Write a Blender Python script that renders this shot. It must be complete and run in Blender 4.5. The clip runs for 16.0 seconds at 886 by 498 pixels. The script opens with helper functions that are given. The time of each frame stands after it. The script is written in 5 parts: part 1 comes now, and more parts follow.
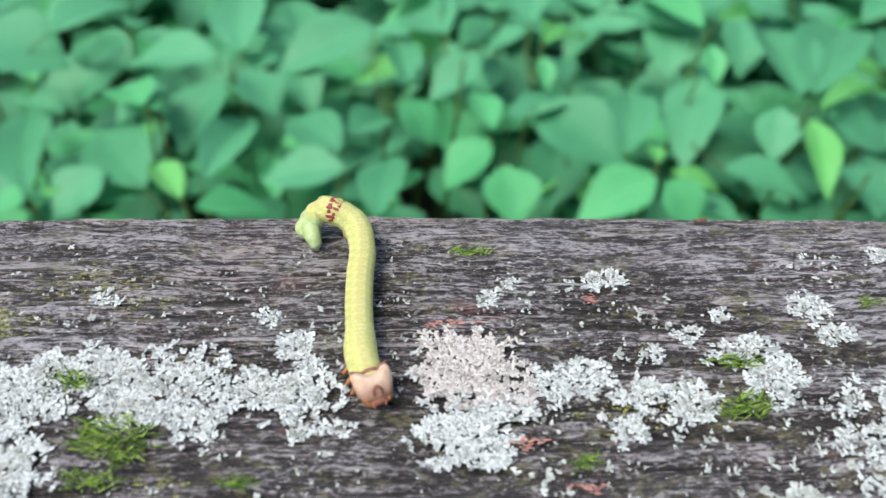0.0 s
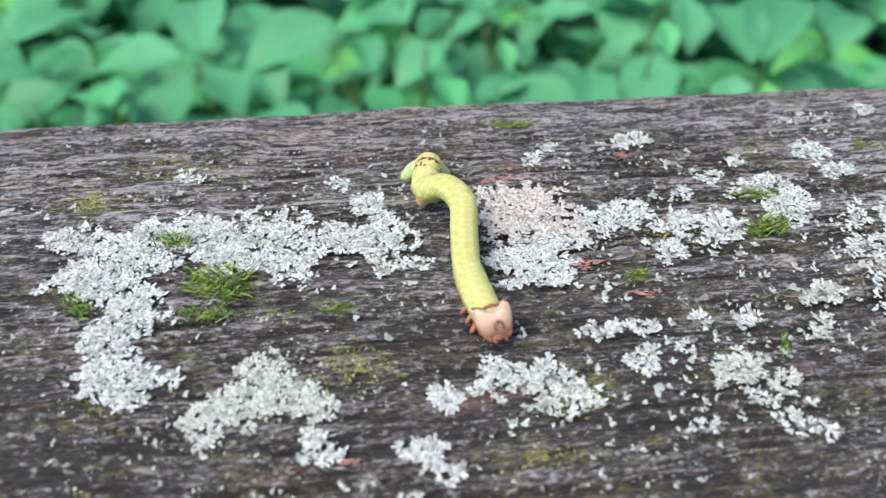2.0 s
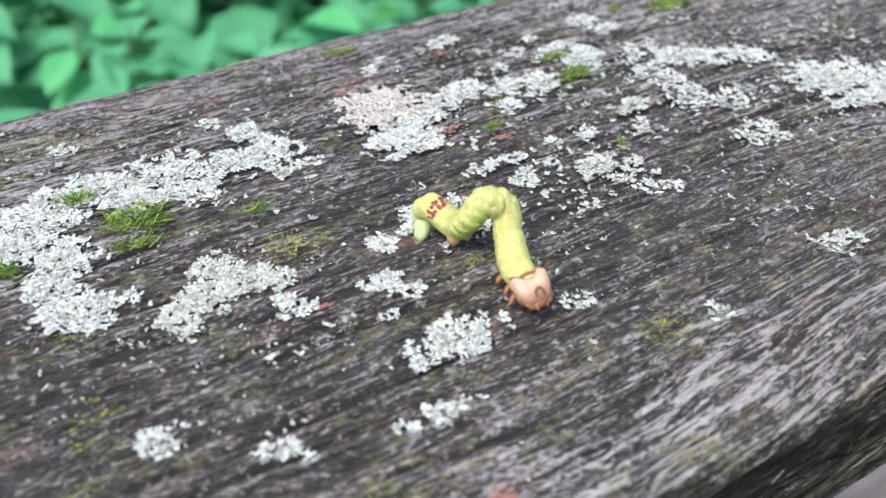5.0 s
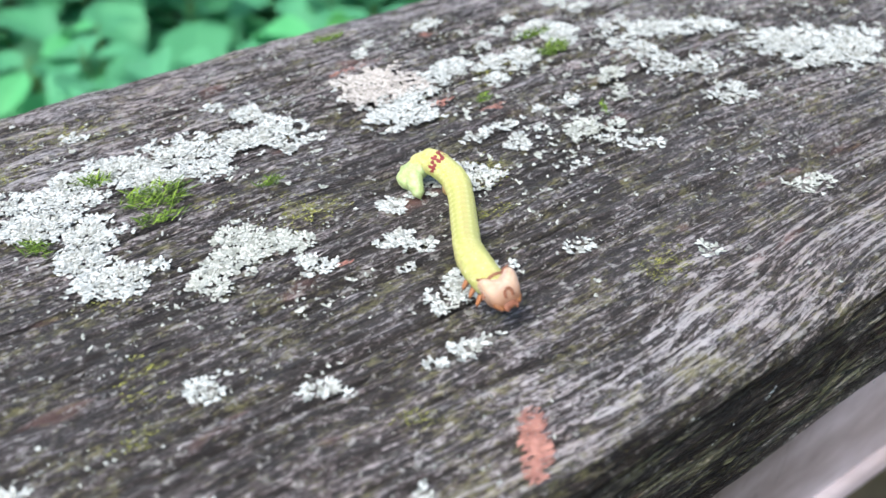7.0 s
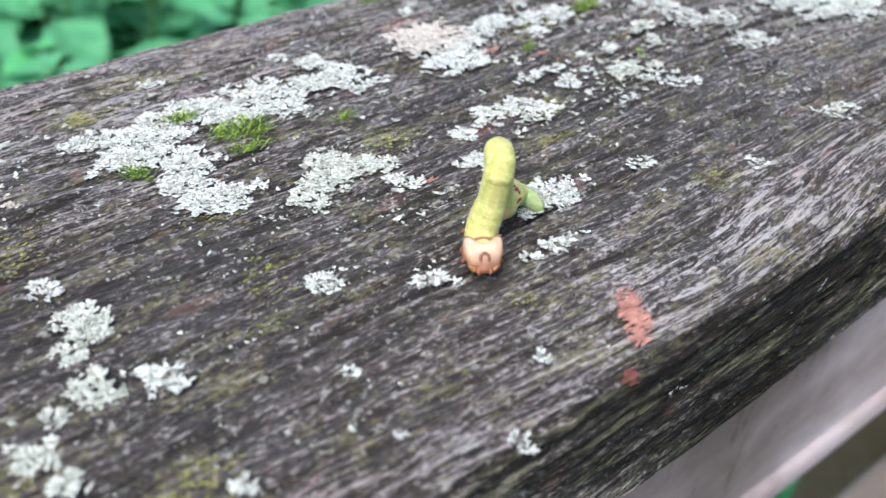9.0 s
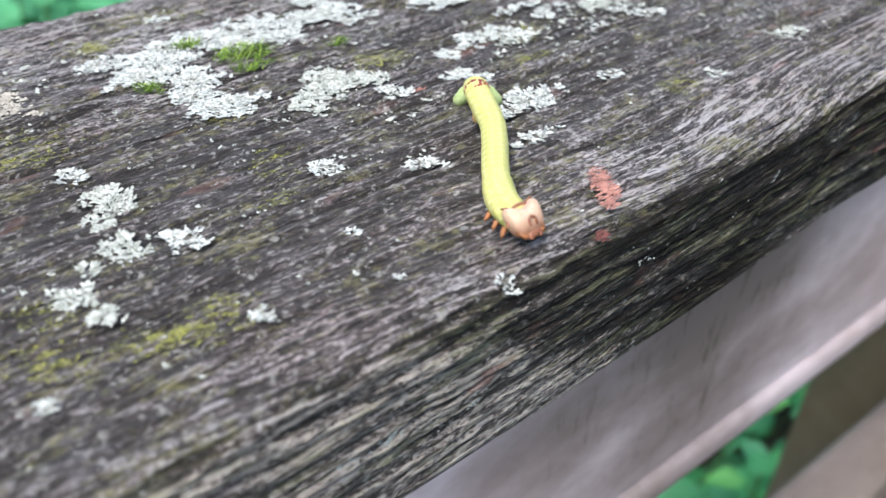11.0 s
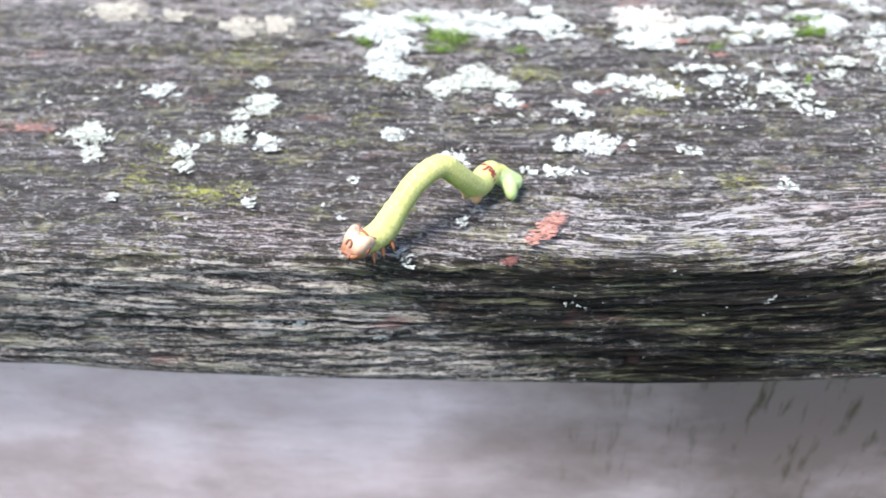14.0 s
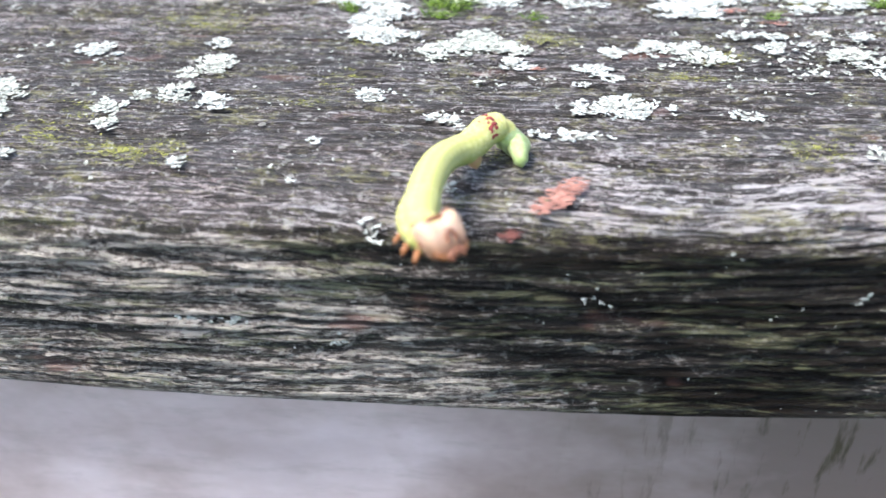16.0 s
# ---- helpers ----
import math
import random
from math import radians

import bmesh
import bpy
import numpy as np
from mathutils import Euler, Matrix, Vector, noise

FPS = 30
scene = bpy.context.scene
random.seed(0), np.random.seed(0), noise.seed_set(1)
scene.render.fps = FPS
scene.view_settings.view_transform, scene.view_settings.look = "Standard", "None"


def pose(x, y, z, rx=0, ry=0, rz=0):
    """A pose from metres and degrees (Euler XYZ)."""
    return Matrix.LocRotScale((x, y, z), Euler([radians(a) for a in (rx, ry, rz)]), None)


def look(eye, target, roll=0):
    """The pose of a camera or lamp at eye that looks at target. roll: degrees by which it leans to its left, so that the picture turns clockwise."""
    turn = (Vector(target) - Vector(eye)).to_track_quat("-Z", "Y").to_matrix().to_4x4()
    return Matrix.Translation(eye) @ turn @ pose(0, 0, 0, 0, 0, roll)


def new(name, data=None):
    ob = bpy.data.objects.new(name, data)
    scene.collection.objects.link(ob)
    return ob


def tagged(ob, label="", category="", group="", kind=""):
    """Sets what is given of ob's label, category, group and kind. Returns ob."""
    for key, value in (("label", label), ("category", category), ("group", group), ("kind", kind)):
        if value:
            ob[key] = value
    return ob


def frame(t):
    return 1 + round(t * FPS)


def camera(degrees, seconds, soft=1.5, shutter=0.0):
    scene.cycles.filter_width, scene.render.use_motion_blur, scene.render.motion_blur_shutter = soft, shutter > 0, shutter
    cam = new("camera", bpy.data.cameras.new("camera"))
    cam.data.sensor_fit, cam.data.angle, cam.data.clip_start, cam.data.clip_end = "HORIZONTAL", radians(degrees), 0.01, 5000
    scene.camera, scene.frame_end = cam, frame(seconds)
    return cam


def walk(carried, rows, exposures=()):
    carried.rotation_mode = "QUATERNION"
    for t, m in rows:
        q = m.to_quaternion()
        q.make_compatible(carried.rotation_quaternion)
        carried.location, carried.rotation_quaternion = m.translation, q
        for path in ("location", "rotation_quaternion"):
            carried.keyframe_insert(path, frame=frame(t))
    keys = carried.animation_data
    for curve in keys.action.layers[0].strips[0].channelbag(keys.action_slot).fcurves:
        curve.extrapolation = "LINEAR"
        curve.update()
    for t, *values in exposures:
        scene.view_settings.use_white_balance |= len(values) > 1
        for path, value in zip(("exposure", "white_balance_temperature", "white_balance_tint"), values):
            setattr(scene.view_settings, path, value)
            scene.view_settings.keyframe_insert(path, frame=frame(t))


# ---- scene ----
cam = camera(54.0, 16.0, soft=1.5)
cam.data.dof.use_dof = True
cam.data.dof.focus_distance = 0.158
cam.data.dof.aperture_fstop = 16.0
# seconds, eye, target, roll
PATH = [
    (0.0, (-0.0055, -0.0088, 1.1163), (0.0007, 0.0947, 1.0079), 2.43),
    (0.5, (-0.0068, -0.0176, 1.1146), (-0.0004, 0.0850, 1.0055), 2.00),
    (1.0, (-0.0121, -0.0204, 1.1116), (-0.0056, 0.0820, 1.0022), 2.61),
    (1.5, (-0.0129, -0.0330, 1.1124), (-0.0046, 0.0701, 1.0037), 2.35),
    (2.0, (-0.0252, -0.0397, 1.1099), (-0.0117, 0.0644, 1.0029), 1.58),
    (2.5, (-0.0355, -0.0467, 1.1107), (-0.0130, 0.0573, 1.0049), 1.83),
    (3.0, (-0.0413, -0.0529, 1.1100), (-0.0092, 0.0498, 1.0056), 2.05),
    (3.5, (-0.0490, -0.0584, 1.1068), (-0.0088, 0.0429, 1.0038), 1.63),
    (4.0, (-0.0549, -0.0585, 1.1034), (-0.0084, 0.0413, 1.0015), 1.81),
    (4.5, (-0.0608, -0.0621, 1.1010), (-0.0088, 0.0363, 1.0005), 1.37),
    (4.7, (-0.0607, -0.0649, 1.0986), (-0.0070, 0.0340, 0.9994), 1.02),
    (6.8, (-0.0741, -0.0758, 1.0985), (-0.0129, 0.0197, 1.0003), -0.36),
    (7.0, (-0.0757, -0.0759, 1.0983), (-0.0136, 0.0197, 1.0008), -0.09),
    (7.5, (-0.0861, -0.0766, 1.0981), (-0.0219, 0.0180, 1.0010), 0.48),
    (8.0, (-0.0993, -0.0781, 1.0958), (-0.0323, 0.0160, 1.0001), 0.93),
    (8.5, (-0.1035, -0.0827, 1.0915), (-0.0346, 0.0109, 0.9966), 0.92),
    (9.0, (-0.1070, -0.0812, 1.0914), (-0.0369, 0.0119, 0.9970), 1.07),
    (9.5, (-0.1115, -0.0838, 1.0889), (-0.0401, 0.0095, 0.9956), 0.80),
    (10.0, (-0.1164, -0.0879, 1.0842), (-0.0438, 0.0048, 0.9912), 0.52),
    (10.2, (-0.1237, -0.0897, 1.0813), (-0.0493, 0.0027, 0.9895), 0.94),
    (12.3, (-0.1233, -0.1298, 1.1077), (-0.0629, -0.0305, 1.0129), -0.73),
    (12.5, (-0.1141, -0.1345, 1.1151), (-0.0604, -0.0324, 1.0192), -1.64),
    (13.0, (-0.0781, -0.1440, 1.1177), (-0.0464, -0.0361, 1.0185), -2.84),
    (13.5, (-0.0420, -0.1504, 1.1231), (-0.0367, -0.0378, 1.0242), -3.29),
    (14.0, (-0.0350, -0.1578, 1.1079), (-0.0444, -0.0427, 1.0122), -1.65),
    (14.5, (-0.0233, -0.1379, 1.0919), (-0.0403, -0.0218, 0.9984), -1.62),
    (15.0, (-0.0250, -0.1312, 1.0778), (-0.0434, -0.0128, 0.9875), -1.43),
    (15.5, (-0.0274, -0.1260, 1.0681), (-0.0442, -0.0053, 0.9806), -1.03),
    (16.0, (-0.0304, -0.1335, 1.0679), (-0.0443, -0.0109, 0.9827), -1.26),
]
walk(cam, [(t, look(eye, target, roll)) for t, eye, target, roll in PATH], exposures=[(0.0, 0.72), (3.0, 0.78), (4.7, 0.86), (6.8, 1.0), (10.2, 1.0), (12.4, 1.30), (13.5, 1.46), (14.2, 1.58), (16.0, 1.55)])

# ---------------------------------------------------------------- light: bright overcast sky under trees
world = bpy.data.worlds.new("sky")
scene.world = world
world.use_nodes = True
wn = world.node_tree.nodes
sky = wn.new("ShaderNodeTexSky")
sky.sky_type = "NISHITA"
sky.sun_disc = False
sky.sun_elevation = radians(62)
sky.sun_rotation = radians(245.6)
sky.air_density = 1.0
sky.dust_density = 3.0
world.node_tree.links.new(sky.outputs[0], wn["Background"].inputs[0])
wn["Background"].inputs[1].default_value = 0.135
sun_data = bpy.data.lights.new("sun", "SUN")
sun_data.energy = 2.5
sun_data.angle = radians(28)
sun_data.color = (1.0, 0.96, 0.91)
sun = new("sun", sun_data)
sun.matrix_world = look((-2.2, -1.0, 4.6), (0, 0, 0))


# ---------------------------------------------------------------- material helpers
def material(name):
    m = bpy.data.materials.new(name)
    m.use_nodes = True
    nt = m.node_tree
    return m, nt, nt.nodes["Principled BSDF"]


def link(nt, a, b):
    nt.links.new(a, b)


def coords(nt, scale=(1, 1, 1), source="Object"):
    tc = nt.nodes.new("ShaderNodeTexCoord")
    mp = nt.nodes.new("ShaderNodeMapping")
    mp.inputs["Scale"].default_value = scale
    link(nt, tc.outputs[source], mp.inputs["Vector"])
    return mp.outputs["Vector"]


def noise_tex(nt, vector, scale, detail=4.0, rough=0.6, distortion=0.0):
    n = nt.nodes.new("ShaderNodeTexNoise")
    n.inputs["Scale"].default_value = scale
    n.inputs["Detail"].default_value = detail
    n.inputs["Roughness"].default_value = rough
    n.inputs["Distortion"].default_value = distortion
    link(nt, vector, n.inputs["Vector"])
    return n.outputs["Fac"]


def ramp(nt, fac, *stops):
    r = nt.nodes.new("ShaderNodeValToRGB")
    els = r.color_ramp.elements
    while len(els) < len(stops):
        els.new(0.5)
    for e, (pos, col) in zip(els, stops):
        e.position = pos
        e.color = (*col, 1) if len(col) == 3 else (col[0], col[0], col[0], 1)
    link(nt, fac, r.inputs["Fac"])
    return r.outputs["Color"]


def mix(nt, fac, a, b, mode="MIX"):
    m = nt.nodes.new("ShaderNodeMix")
    m.data_type = "RGBA"
    m.blend_type = mode
    for sock, value in ((m.inputs[0], fac), (m.inputs[6], a), (m.inputs[7], b)):
        if isinstance(value, (int, float)):
            sock.default_value = value
        elif isinstance(value, tuple):
            sock.default_value = (*value, 1)
        else:
            link(nt, value, sock)
    return m.outputs[2]


def math_node(nt, op, a, b):
    m = nt.nodes.new("ShaderNodeMath")
    m.operation = op
    for sock, value in ((m.inputs[0], a), (m.inputs[1], b)):
        if isinstance(value, (int, float)):
            sock.default_value = value
        else:
            link(nt, value, sock)
    return m.outputs[0]


def bump(nt, bsdf, height, strength, distance):
    b = nt.nodes.new("ShaderNodeBump")
    b.inputs["Strength"].default_value = strength
    b.inputs["Distance"].default_value = distance
    link(nt, height, b.inputs["Height"])
    link(nt, b.outputs["Normal"], bsdf.inputs["Normal"])


def attribute(nt, name):
    a = nt.nodes.new("ShaderNodeAttribute")
    a.attribute_name = name
    return a.outputs["Fac"]


def random_of(nt, kind="object"):
    if kind == "object":
        return nt.nodes.new("ShaderNodeObjectInfo").outputs["Random"]
    return nt.nodes.new("ShaderNodeNewGeometry").outputs["Random Per Island"]


# ---------------------------------------------------------------- materials
def weathered_wood():
    """Silver-grey softwood: fibres, dark checks, algae and pale crust flecks."""
    m, nt, b = material("weathered_wood")
    grain = attribute(nt, "grain")
    warp = nt.nodes.new("ShaderNodeTexNoise")
    warp.inputs["Scale"].default_value = 26.0
    warp.inputs["Detail"].default_value = 2.0
    tc = nt.nodes.new("ShaderNodeTexCoord")
    link(nt, tc.outputs["Object"], warp.inputs["Vector"])
    shift = nt.nodes.new("ShaderNodeVectorMath")
    shift.operation = "MULTIPLY_ADD"
    link(nt, warp.outputs["Color"], shift.inputs[0])
    shift.inputs[1].default_value = (0.0, 0.006, 0.006)
    across = nt.nodes.new("ShaderNodeCombineXYZ")
    link(nt, attribute(nt, "flow"), across.inputs["Y"])
    link(nt, attribute(nt, "flow"), across.inputs["Z"])
    total = nt.nodes.new("ShaderNodeVectorMath")
    total.operation = "ADD"
    link(nt, tc.outputs["Object"], total.inputs[0])
    link(nt, across.outputs[0], total.inputs[1])
    link(nt, total.outputs[0], shift.inputs[2])

    def stretched(scale, detail, rough):
        mp = nt.nodes.new("ShaderNodeMapping")
        mp.inputs["Scale"].default_value = scale
        link(nt, shift.outputs[0], mp.inputs["Vector"])
        return noise_tex(nt, mp.outputs["Vector"], 1.0, detail, rough)

    stringy = attribute(nt, "stringy")
    fibre = mix(nt, stringy, stretched((170, 1400, 1400), 5.0, 0.75), stretched((60, 1800, 1800), 4.0, 0.72))
    hair = mix(nt, stringy, stretched((480, 3200, 3200), 3.0, 0.75), stretched((190, 3600, 3600), 3.0, 0.75))
    grit = stretched((800, 1900, 1900), 4.0, 0.7)
    band = stretched((38, 280, 280), 5.0, 0.7)
    check = stretched((130, 900, 900), 3.0, 0.65)
    cloud = noise_tex(nt, coords(nt, (1, 1, 1)), 34.0, 4.0, 0.6)
    stain = noise_tex(nt, coords(nt, (9, 16, 16)), 1.0, 3.0, 0.55)
    def gain(value, mid, k):
        return math_node(nt, "MULTIPLY", math_node(nt, "SUBTRACT", value, mid), k)

    # the fibres stand out in some zones and are worn smooth in others
    zone = noise_tex(nt, coords(nt, (48, 85, 85)), 1.0, 3.0, 0.6)
    crisp = math_node(nt, "ADD", 0.10, math_node(nt, "MULTIPLY", zone, 1.75))
    fine = math_node(nt, "ADD", gain(fibre, 0.5, 1.95), math_node(nt, "ADD", gain(hair, 0.5, 1.45), gain(grit, 0.5, 2.0)))
    t = math_node(nt, "ADD", math_node(nt, "MULTIPLY", gain(grain, 0.45, 0.75), math_node(nt, "SUBTRACT", 1.0, math_node(nt, "MULTIPLY", stringy, 0.5))), math_node(nt, "ADD", gain(band, 0.5, 0.42), math_node(nt, "MULTIPLY", fine, crisp)))
    lump = noise_tex(nt, coords(nt, (170, 260, 260)), 1.0, 4.0, 0.65)
    t = math_node(nt, "ADD", t, gain(lump, 0.5, 0.55))
    streak = stretched((38, 760, 760), 4.0, 0.7)
    t = math_node(nt, "ADD", t, math_node(nt, "MULTIPLY", stringy, math_node(nt, "SUBTRACT", gain(streak, 0.5, 0.60), 0.02)))
    t = math_node(nt, "ADD", math_node(nt, "ADD", t, 0.445), gain(stain, 0.5, 0.62))
    silver = math_node(nt, "SUBTRACT", ramp(nt, stretched((24, 1150, 1150), 2.0, 0.5), (0.48, (0.0,)), (0.57, (0.58,))), 0.07)
    # front and edge tone, plus the top's low-angle sheen put into the colour
    tone_lift = math_node(nt, "ADD", math_node(nt, "MULTIPLY", attribute(nt, "side"), 0.15), math_node(nt, "ADD", attribute(nt, "tone_and_sheen"), math_node(nt, "MULTIPLY", attribute(nt, "worn"), silver)))
    t = math_node(nt, "SUBTRACT", math_node(nt, "ADD", t, tone_lift), math_node(nt, "MULTIPLY", attribute(nt, "blackened"), 0.69))
    base = ramp(nt, t, (0.24, (0.013, 0.0105, 0.0095)), (0.42, (0.040, 0.032, 0.030)), (0.54, (0.096, 0.081, 0.081)),
                (0.68, (0.208, 0.196, 0.207)), (0.92, (0.46, 0.445, 0.456)))
    # small checks: the shadow down in the grooves is put into the colour
    cracks = ramp(nt, check, (0.585, (0.0,)), (0.63, (0.92,)))
    base = mix(nt, cracks, base, (0.014, 0.011, 0.011))
    # long drying cracks that follow the grain, their inner shade painted near-black
    rift = stretched((15, 560, 560), 4.0, 0.6)
    rifts = ramp(nt, rift, (0.600, (0.0,)), (0.64, (0.95,)))
    base = mix(nt, rifts, base, (0.010, 0.008, 0.008))
    # fine slits, shaded by near-black colour like the cracks
    slits = ramp(nt, stretched((48, 1500, 1500), 3.0, 0.6), (0.585, (0.0,)), (0.635, (0.93,)))
    base = mix(nt, slits, base, (0.010, 0.009, 0.009))
    cracks = math_node(nt, "MAXIMUM", cracks, math_node(nt, "MAXIMUM", rifts, slits))
    warm = ramp(nt, cloud, (0.40, (0.0,)), (0.68, (1.0,)))
    base = mix(nt, math_node(nt, "MULTIPLY", warm, 0.42), base, mix(nt, 1.0, base, (0.90, 0.70, 0.62), "MULTIPLY"))
    # the front is bleached to a beige olive where it is not black
    base = mix(nt, math_node(nt, "MULTIPLY", attribute(nt, "side"), 0.9), base, mix(nt, 1.0, base, (0.97, 0.96, 0.86), "MULTIPLY"))
    # green and yellow algae in the fibres
    algae_place = noise_tex(nt, coords(nt, (80, 150, 150)), 1.0, 5.0, 0.65)
    algae_fine = noise_tex(nt, coords(nt, (480, 1100, 1100)), 1.0, 3.0, 0.75)
    side = attribute(nt, "side")
    af = math_node(nt, "ADD", math_node(nt, "MULTIPLY", algae_place, 0.60), math_node(nt, "MULTIPLY", algae_fine, 0.62))
    am = math_node(nt, "MULTIPLY", ramp(nt, af, (0.640, (0.0,)), (0.79, (0.66,))), math_node(nt, "SUBTRACT", 1.0, side))
    base = mix(nt, am, base, mix(nt, fibre, (0.055, 0.052, 0.02), (0.48, 0.465, 0.21)))
    # on the front it is a pale olive bloom drawn out along the fibres
    bloom = ramp(nt, math_node(nt, "ADD", math_node(nt, "MULTIPLY", stretched((42, 360, 360), 5.0, 0.7), 0.62), math_node(nt, "MULTIPLY", fibre, 0.40)), (0.535, (0.0,)), (0.64, (0.80,)))
    bloom = math_node(nt, "MULTIPLY", math_node(nt, "MULTIPLY", bloom, side), math_node(nt, "SUBTRACT", 1.0, math_node(nt, "MULTIPLY", attribute(nt, "blackened"), 0.30)))
    base = mix(nt, bloom, base, mix(nt, fibre, (0.078, 0.078, 0.042), (0.44, 0.455, 0.265)))
    # rusty specks
    rust = noise_tex(nt, coords(nt, (60, 130, 130)), 1.0, 2.0, 0.5)
    rm = ramp(nt, rust, (0.665, (0.0,)), (0.76, (0.6,)))
    base = mix(nt, rm, base, (0.26, 0.13, 0.11))
    # minute pale crust flecks
    fl = noise_tex(nt, coords(nt, (420, 640, 640)), 1.0, 4.0, 0.7)
    fm = ramp(nt, fl, (0.585, (0.0,)), (0.64, (0.70,)))
    fm = math_node(nt, "MULTIPLY", fm, math_node(nt, "SUBTRACT", 1.0, math_node(nt, "MULTIPLY", attribute(nt, "blackened"), 0.8)))
    base = mix(nt, fm, base, (0.42, 0.42, 0.405))
    link(nt, base, b.inputs["Base Color"])
    b.inputs["Roughness"].default_value = 0.55
    # the blackened rot is matt; loose grey fibres give a faint bloom at low angles
    link(nt, math_node(nt, "SUBTRACT", 0.5, math_node(nt, "MULTIPLY", attribute(nt, "blackened"), 0.42)), b.inputs["Specular IOR Level"])
    b.inputs["Sheen Weight"].default_value = 0.05
    b.inputs["Sheen Roughness"].default_value = 0.4
    hgt = math_node(nt, "SUBTRACT", math_node(nt, "ADD", fibre, math_node(nt, "ADD", math_node(nt, "MULTIPLY", hair, 0.5), math_node(nt, "MULTIPLY", grit, 0.6))), math_node(nt, "MULTIPLY", cracks, 0.5))
    bump(nt, b, hgt, 1.0, 0.0013)
    return m


def painted_plank(name="grey_stained_board", value=1.0, tint=(1.0, 1.0, 1.0)):
    """Smooth grey board with a worn lilac-grey stain, dark drips and faint grain."""
    m, nt, b = material(name)
    g = noise_tex(nt, coords(nt, (22, 60, 60)), 1.0, 6.0, 0.6)
    c = noise_tex(nt, coords(nt, (17, 22, 24)), 1.0, 5.0, 0.62)
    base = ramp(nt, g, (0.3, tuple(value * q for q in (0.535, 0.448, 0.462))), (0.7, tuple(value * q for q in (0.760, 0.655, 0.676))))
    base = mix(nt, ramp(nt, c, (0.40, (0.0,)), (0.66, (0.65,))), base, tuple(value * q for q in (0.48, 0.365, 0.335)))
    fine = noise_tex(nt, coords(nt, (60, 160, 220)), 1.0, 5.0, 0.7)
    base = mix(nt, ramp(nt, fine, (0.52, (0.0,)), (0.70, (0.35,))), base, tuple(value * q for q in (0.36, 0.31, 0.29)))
    # a brown mildew stain below the cap, with short dark runs
    tc = nt.nodes.new("ShaderNodeTexCoord")
    mp = nt.nodes.new("ShaderNodeMapping")
    mp.inputs["Location"].default_value = (-0.044 * 9.5, 0.0, -0.930 * 7.5)
    mp.inputs["Scale"].default_value = (9.5, 0.0, 7.5)
    link(nt, tc.outputs["Object"], mp.inputs["Vector"])
    ball = nt.nodes.new("ShaderNodeTexGradient")
    ball.gradient_type = "SPHERICAL"
    link(nt, mp.outputs["Vector"], ball.inputs["Vector"])
    edge = math_node(nt, "ADD", ball.outputs["Fac"], math_node(nt, "MULTIPLY", math_node(nt, "SUBTRACT", c, 0.5), 1.3))
    base = mix(nt, ramp(nt, edge, (0.0, (0.0,)), (0.80, (0.90,))), base, (0.135, 0.108, 0.095))
    drip = noise_tex(nt, coords(nt, (210, 0, 42)), 1.0, 4.0, 0.65)
    runs = math_node(nt, "MULTIPLY", ramp(nt, drip, (0.55, (0.0,)), (0.66, (0.85,))), ramp(nt, edge, (0.45, (0.0,)), (0.85, (1.0,))))
    base = mix(nt, runs, base, (0.045, 0.040, 0.018))
    base = mix(nt, 1.0, base, tint, "MULTIPLY")
    link(nt, base, b.inputs["Base Color"])
    b.inputs["Roughness"].default_value = 0.5
    bump(nt, b, g, 0.3, 0.0008)
    return m


def lichen_skin(name, low, mid, high):
    m, nt, b = material(name)
    r = random_of(nt, "island")
    n = noise_tex(nt, coords(nt), 700.0, 3.0, 0.6)
    t = math_node(nt, "ADD", math_node(nt, "MULTIPLY", r, 0.6), math_node(nt, "MULTIPLY", n, 0.4))
    link(nt, ramp(nt, t, (0.15, low), (0.45, mid), (0.8, high)), b.inputs["Base Color"])
    b.inputs["Roughness"].default_value = 0.85
    bump(nt, b, noise_tex(nt, coords(nt), 2600.0, 2.0, 0.6), 0.5, 0.0002)
    return m


def leaf_skin(name, dark, light, gloss=0.58):
    m, nt, b = material(name)
    r = random_of(nt)
    tone = noise_tex(nt, coords(nt, (1, 1, 1), "Generated"), 3.0, 4.0, 0.6)
    base = mix(nt, math_node(nt, "MULTIPLY", math_node(nt, "ADD", r, tone), 0.5), dark, light)
    vein = nt.nodes.new("ShaderNodeTexWave")
    vein.inputs["Scale"].default_value = 3.2
    vein.inputs["Distortion"].default_value = 1.2
    link(nt, coords(nt, (1, 1, 0), "Generated"), vein.inputs["Vector"])
    base = mix(nt, math_node(nt, "MULTIPLY", vein.outputs["Fac"], 0.12), base, light)
    link(nt, base, b.inputs["Base Color"])
    b.inputs["Roughness"].default_value = gloss
    b.inputs["Specular IOR Level"].default_value = 0.35
    trans = nt.nodes.new("ShaderNodeBsdfTranslucent")
    link(nt, base, trans.inputs["Color"])
    sh = nt.nodes.new("ShaderNodeMixShader")
    sh.inputs[0].default_value = 0.30
    link(nt, b.outputs[0], sh.inputs[1])
    link(nt, trans.outputs[0], sh.inputs[2])
    link(nt, sh.outputs[0], nt.nodes["Material Output"].inputs["Surface"])
    bump(nt, b, tone, 0.2, 0.002)
    return m


